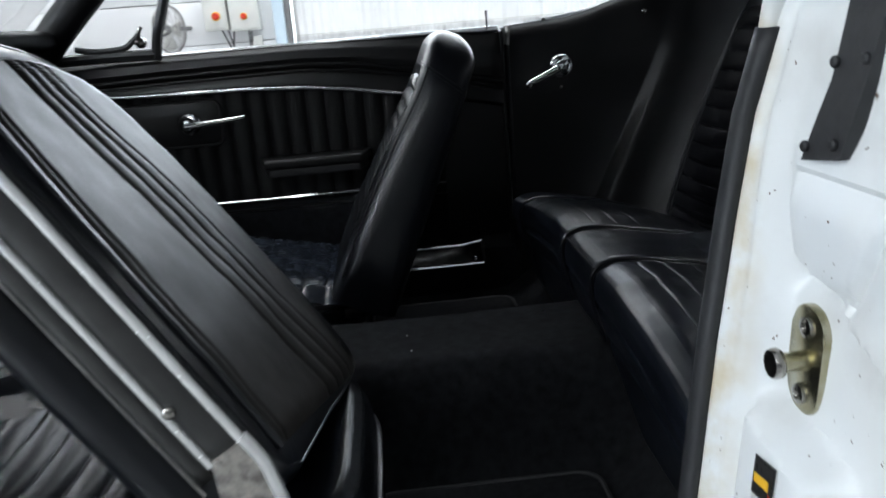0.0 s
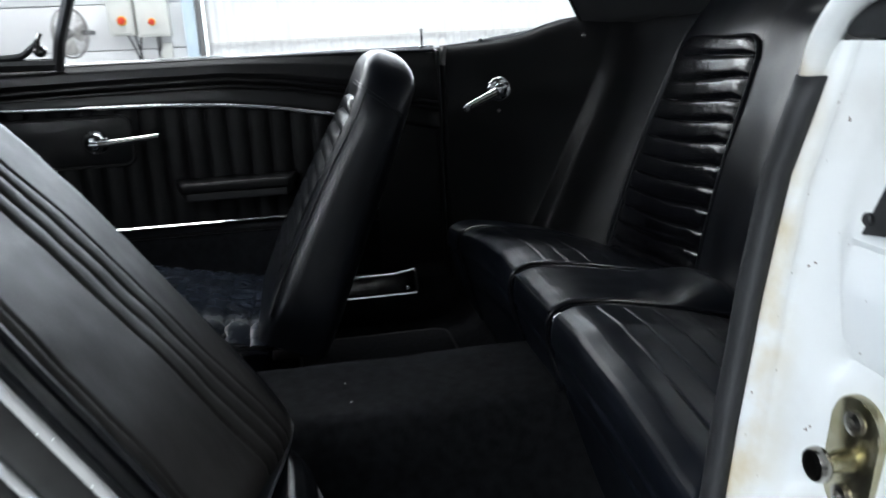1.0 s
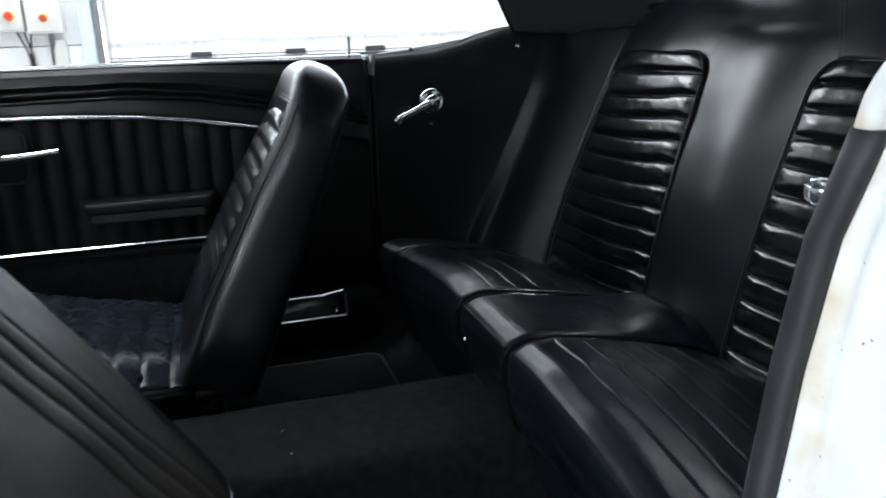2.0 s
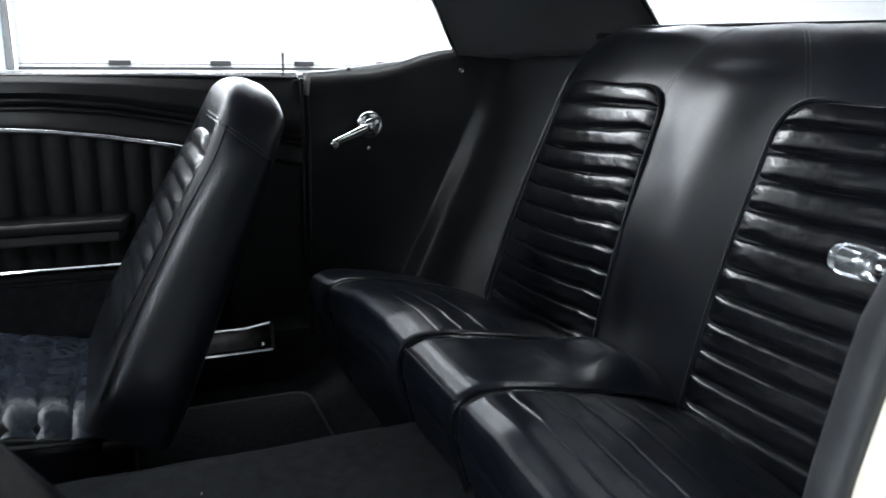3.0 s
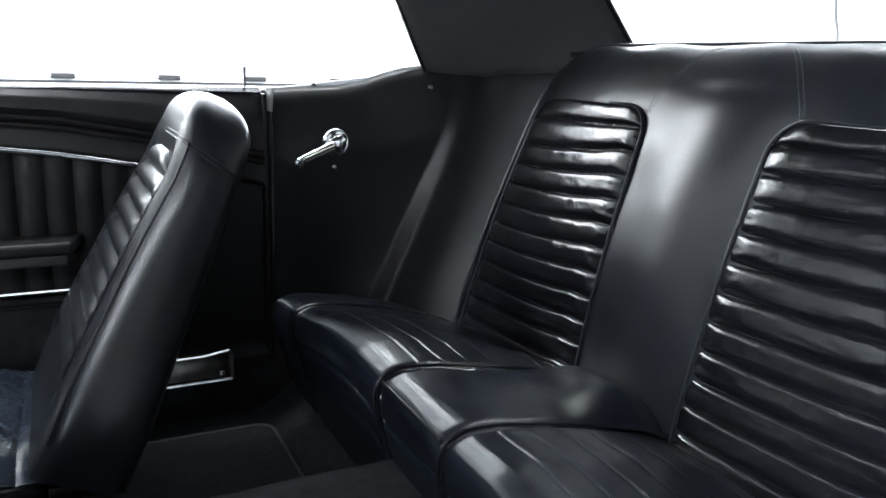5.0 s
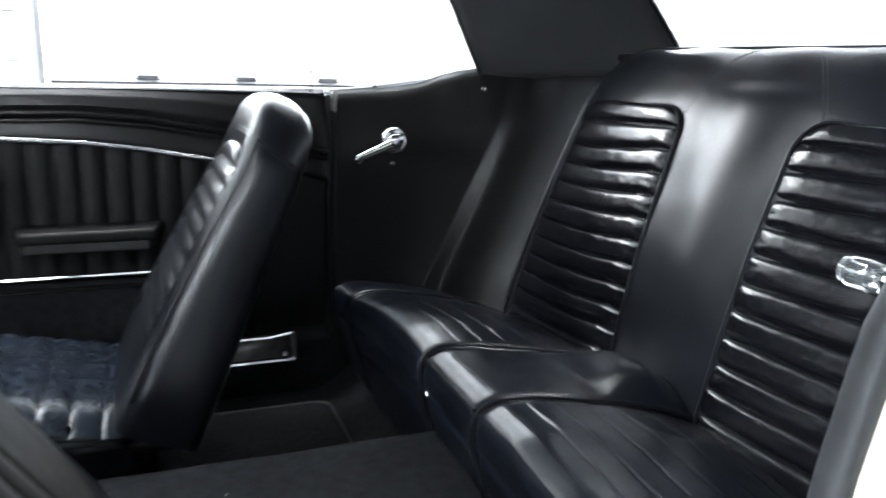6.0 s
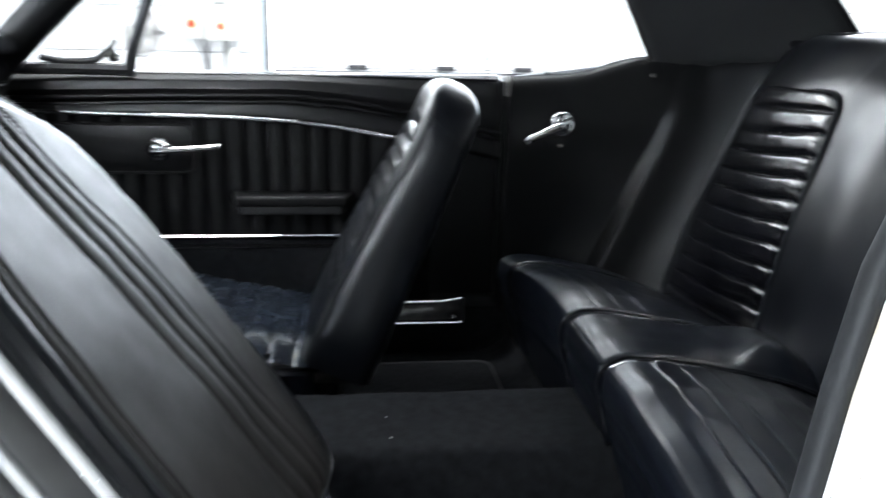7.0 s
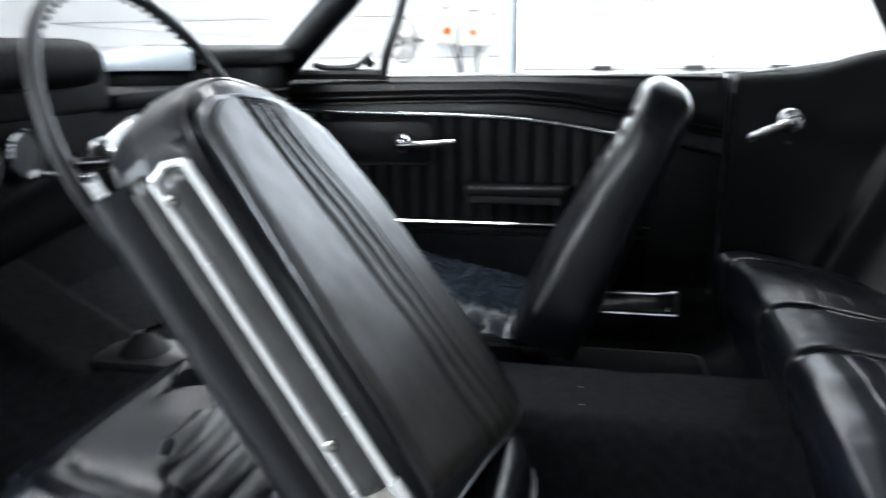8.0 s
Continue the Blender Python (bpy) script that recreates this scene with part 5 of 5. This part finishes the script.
    def top_z(x):
        z = curve([(-0.73, 0.806), (-0.68, 0.822), (-0.60, 0.812), (-0.50, 0.786), (-0.40, 0.765), (-0.28, 0.742), (-0.2, 0.735)], x)
        return z + (curve([(-0.74, 0.020), (-0.60, 0.024), (-0.50, 0.012), (-0.36, 0.008), (-0.28, 0.040), (-0.22, 0.058)], x) if folded else 0.0)
    def cushion(th, v):
        z01 = v
        t = 2 * math.pi * th
        cx, cy = super_y(t, 3.6), super_z(t, 5)
        ring = [(0, 0.93), (0.25, 1.0), (0.50, 1.0), (0.60, 0.985), (0.68, 0.955), (0.76, 0.905), (0.84, 0.84), (0.92, 0.77), (1.0, 0.70)] if folded else [(0, 0.93), (0.3, 1.0), (0.72, 1.0), (0.88, 0.965), (0.95, 0.92), (1.0, 0.84)]
        rise = [(0, 0), (0.25, 0.25), (0.50, 0.72), (0.60, 0.90), (0.68, 0.985), (0.76, 1.04), (0.84, 1.05), (0.92, 1.02), (1, 0.95)] if folded else [(0, 0), (0.3, 0.25), (0.72, 0.60), (0.88, 0.78), (0.95, 0.85), (1, 0.90)]
        grow = curve(ring, z01)
        hx, hy = (x1 - x0) / 2, 0.205
        x = (x0 + x1) / 2 + hx * cx * grow
        y = hy * cy * grow
        z = lerp(0.615, top_z(x), curve(rise, z01))
        return Vector((x, yc + y, z + seam_wrinkle((x, y, z), 15, 0.002)))
    cush = part("cushion", grid(cushion, 110, 60, closed_u=True, caps=True), CUSHION_DIMMED if folded else LEATHER_SHINY, seat, sharp=80)
    xs = [lerp(-0.610 if folded else -0.655, -0.310 if folded else -0.255, k / 9) for k in range(10)]
    for xa, xb in zip(xs, xs[1:]):
        def pl(s, v, xa=xa, xb=xb):
            x = lerp(xa, xb, v)
            xf = -0.52 if folded else -0.60
            w = (0.150 if folded else 0.196) * (1 if x > xf else math.sqrt(max(0.1, 1 - ((xf - x) / 0.075) ** 2)))
            y = w * (2 * s - 1)
            b = math.sin(v * math.pi) ** (0.55 if folded else 0.38)
            e = 1 - abs(2 * s - 1)
            edge_drop = 0.016 * math.exp(-(e / 0.10) ** 2) if folded else 0.032 * math.exp(-(e / 0.17) ** 1.5)
            z = top_z(x) + 0.001 + (0.0050 * b * min(1, e / 0.10 + 0.15) if folded else 0.0045 * b) - edge_drop
            return Vector((x + 0.006 * math.sin(s * math.pi), yc + y, z))
        part("pleat", grid(pl, 26, 8), CUSHION_DIMMED if folded else CUSHION_BLUE_LIT, cush)
    rim = [Vector(((x0 + x1) / 2 + (x1 - x0) / 2 * super_y(t, 3.6), yc + 0.205 * super_z(t, 5), 0)) for t in [2 * math.pi * k / 60 for k in range(60)]]
    part("rim_piping", tube([(p.x, p.y, lerp(0.615, top_z(p.x), 0.72)) for p in rim], 0.004, 7, True), LEATHER, cush)
    for dy in (-0.15, 0.15):
        part("seat_rail", box((-0.46, yc + dy, 0.594), (0.46, 0.03, 0.05), 0.004), STEEL, seat, "dull steel seat rail")
    return seat


rear_bench()
bucket_seat(YC + 0.428, 1, (-0.150, 0.694), 23)
bucket_seat(YC - 0.428, -1, (-0.213, 0.797), -31)


# ---- dash and wheel ----
def dashboard():
    d = thing("dashboard", "black padded twin-hood dashboard with round chrome gauges", "dashboard", at=(-1.0, YC, 0.9))
    def hood(ya, yb, xr, ztop, h, name):
        def f(th, v):
            y = lerp(ya, yb, v)
            e = min(v, 1 - v) * (yb - ya)
            k = min(1, e / 0.02) ** 0.5
            t = 2 * math.pi * th
            return Vector((xr - 0.13 + 0.13 * super_y(t, 4) * (0.9 + 0.1 * k), y, ztop - h / 2 + h / 2 * super_z(t, 3.5) * (0.75 + 0.25 * k)))
        part(name, grid(f, 36, 24, closed_u=True, caps=True), DASH, d, "padded black dash hood")
    hood(0.50, 1.108, -0.865, 1.292, 0.075, "instrument_hood")
    hood(1.40, 1.915, -0.865, 1.282, 0.050, "passenger_hood")
    # Added plate that stands in for the bonnet glimpsed between the hoods.
    part("bonnet_stand_in", box((-1.0, 1.394, 1.257), (0.225, 0.006, 0.046), 0.002), BONNET_PALE, d, "pale plate standing in for the white bonnet beyond")
    part("centre_pad", box((-1.02, 1.283, 1.192), (0.26, 0.27, 0.03), 0.012), DASH, d)
    part("dash_face", box((-0.96, YC, 1.120), (0.10, 1.40, 0.15), 0.012), DASH, d)
    for ya, yb in ((0.51, 1.15), (1.41, 1.90)):
        part("dash_upper", box((-1.0, (ya + yb) / 2, 1.215), (0.20, yb - ya, 0.07), 0.01), DASH, d)
    part("lower_edge", tube([(-0.90, 0.51, 1.055), (-0.90, 1.90, 1.055)], 0.012, 8), DASH, d)
    part("bright_line", tube([(-0.897, 0.52, 1.222), (-0.897, 1.02, 1.222)], 0.003, 6), CHROME, d, "thin bright line")
    part("bright_line", tube([(-0.905, 1.42, 1.175), (-0.905, 1.89, 1.175)], 0.003, 6), CHROME, d, "thin bright line")
    for k, (y, r) in enumerate(((0.62, 0.036), (0.72, 0.05), (0.84, 0.05), (0.94, 0.036))):
        g = part("gauge", turned([(r, 0), (r, 0.012), (r * 0.9, 0.016), (r * 0.86, 0.010), (r * 0.2, 0.009)], pose(-0.91, y, 1.135, 0, 90, 0)), CHROME, d, "chrome ringed gauge")
        part("dial", turned([(r * 0.84, 0.0105), (r * 0.84, 0.012), (r * 0.1, 0.0125)], pose(-0.91, y, 1.135, 0, 90, 0)), PLASTIC, g)
    part("radio", box((-0.905, 1.283, 1.11), (0.02, 0.17, 0.06), 0.004), PLASTIC, d)
    part("radio_bezel", box((-0.897, 1.283, 1.11), (0.006, 0.14, 0.04), 0.002), CHROME_WORN, d, "chrome radio bezel")
    for y in (1.205, 1.361):
        part("radio_knob", turned([(0.012, 0), (0.011, 0.018), (0.008, 0.021)], pose(-0.895, y, 1.11, 0, 90, 0), 16), CHROME, d)
    fw = part("firewall", box((-1.34, YC, 0.86), (0.03, 1.44, 0.68), 0), CARPET, CAR, "black carpeted firewall")


def steering_wheel():
    c = Vector((-0.590, 0.80, 1.172))
    tilt = 65
    w = thing("steering_wheel", "thin-rimmed black steering wheel with chrome spokes and hub", "steering wheel", at=c)
    m = Matrix.Translation(c) @ pose(0, 0, 0, 0, tilt, 0)
    R = 0.190
    part("rim", tube([m @ Vector(((R + 0.0) * math.cos(t), R * math.sin(t), 0)) for t in [2 * math.pi * k / 72 for k in range(72)]], 0.0074, 12, True), PLASTIC, w, "glossy black rim")
    for k in range(36):
        t = math.pi * (0.05 + 0.9 * k / 35) + math.pi / 2
        p = m @ Vector(((R - 0.011) * math.cos(t), (R - 0.011) * math.sin(t), -0.004))
        bm = bmesh.new()
        bmesh.ops.create_icosphere(bm, subdivisions=1, radius=0.0034)
        bmesh.ops.transform(bm, matrix=Matrix.Translation(p), verts=bm.verts)
        part("finger_grip", bm, PLASTIC, w)
    for t in (math.pi / 2, -math.pi / 2, 0.0):
        e = Vector((math.cos(t), math.sin(t), 0))
        part("spoke", tube([m @ (e * 0.03 + Vector((0, 0, -0.035))), m @ (e * 0.11 + Vector((0, 0, -0.02))), m @ (e * (R - 0.006))], 0.012, 8, flat=0.3), CHROME, w, "brushed chrome spoke")
    part("hub", turned([(0.045, -0.06), (0.048, -0.03), (0.040, -0.012), (0.02, -0.004)], m), CHROME, w, "chrome hub")
    col = thing("steering_column", "black steering column with a chrome collar", "steering column", at=c)
    part("tube", turned([(0.034, -0.40), (0.034, -0.09), (0.040, -0.085), (0.040, -0.062)], m), DASH, col)
    part("collar", turned([(0.044, -0.10), (0.044, -0.082), (0.041, -0.08)], m), CHROME, col, "chrome collar")
    part("stalk", tube([m @ Vector((0, -0.04, -0.09)), m @ Vector((-0.02, -0.13, -0.08))], 0.004, 8), CHROME, col, "chrome indicator stalk")


def shifter():
    s = thing("gear_selector", "low floor gear selector with a slim chrome lever", "gear selector", at=(-0.90, YC, 0.72))
    part("plate", prism(rounded(0.22, 0.12, 0.03), 0.012, pose(-0.90, YC, 0.728), 0.003), PLASTIC, s)
    part("boot", turned([(0.045, 0.0), (0.040, 0.012), (0.022, 0.030), (0.012, 0.040)], pose(-0.93, YC, 0.738), 20), RUBBER, s, "black rubber lever boot")
    part("lever", tube(smooth_path([(-0.955, YC, 0.745), (-0.925, YC, 0.775), (-0.885, YC, 0.792), (-0.860, YC, 0.796)]), 0.0055, 10), CHROME_WORN, s, "slim chrome lever")
    part("handle", tube(smooth_path([(-0.866, YC - 0.012, 0.799), (-0.848, YC - 0.012, 0.792), (-0.832, YC - 0.012, 0.776), (-0.824, YC - 0.012, 0.760)]), 0.0105, 10, flat=1.8), CHROME, s, "bright chrome handle end")


dashboard()
steering_wheel()
shifter()
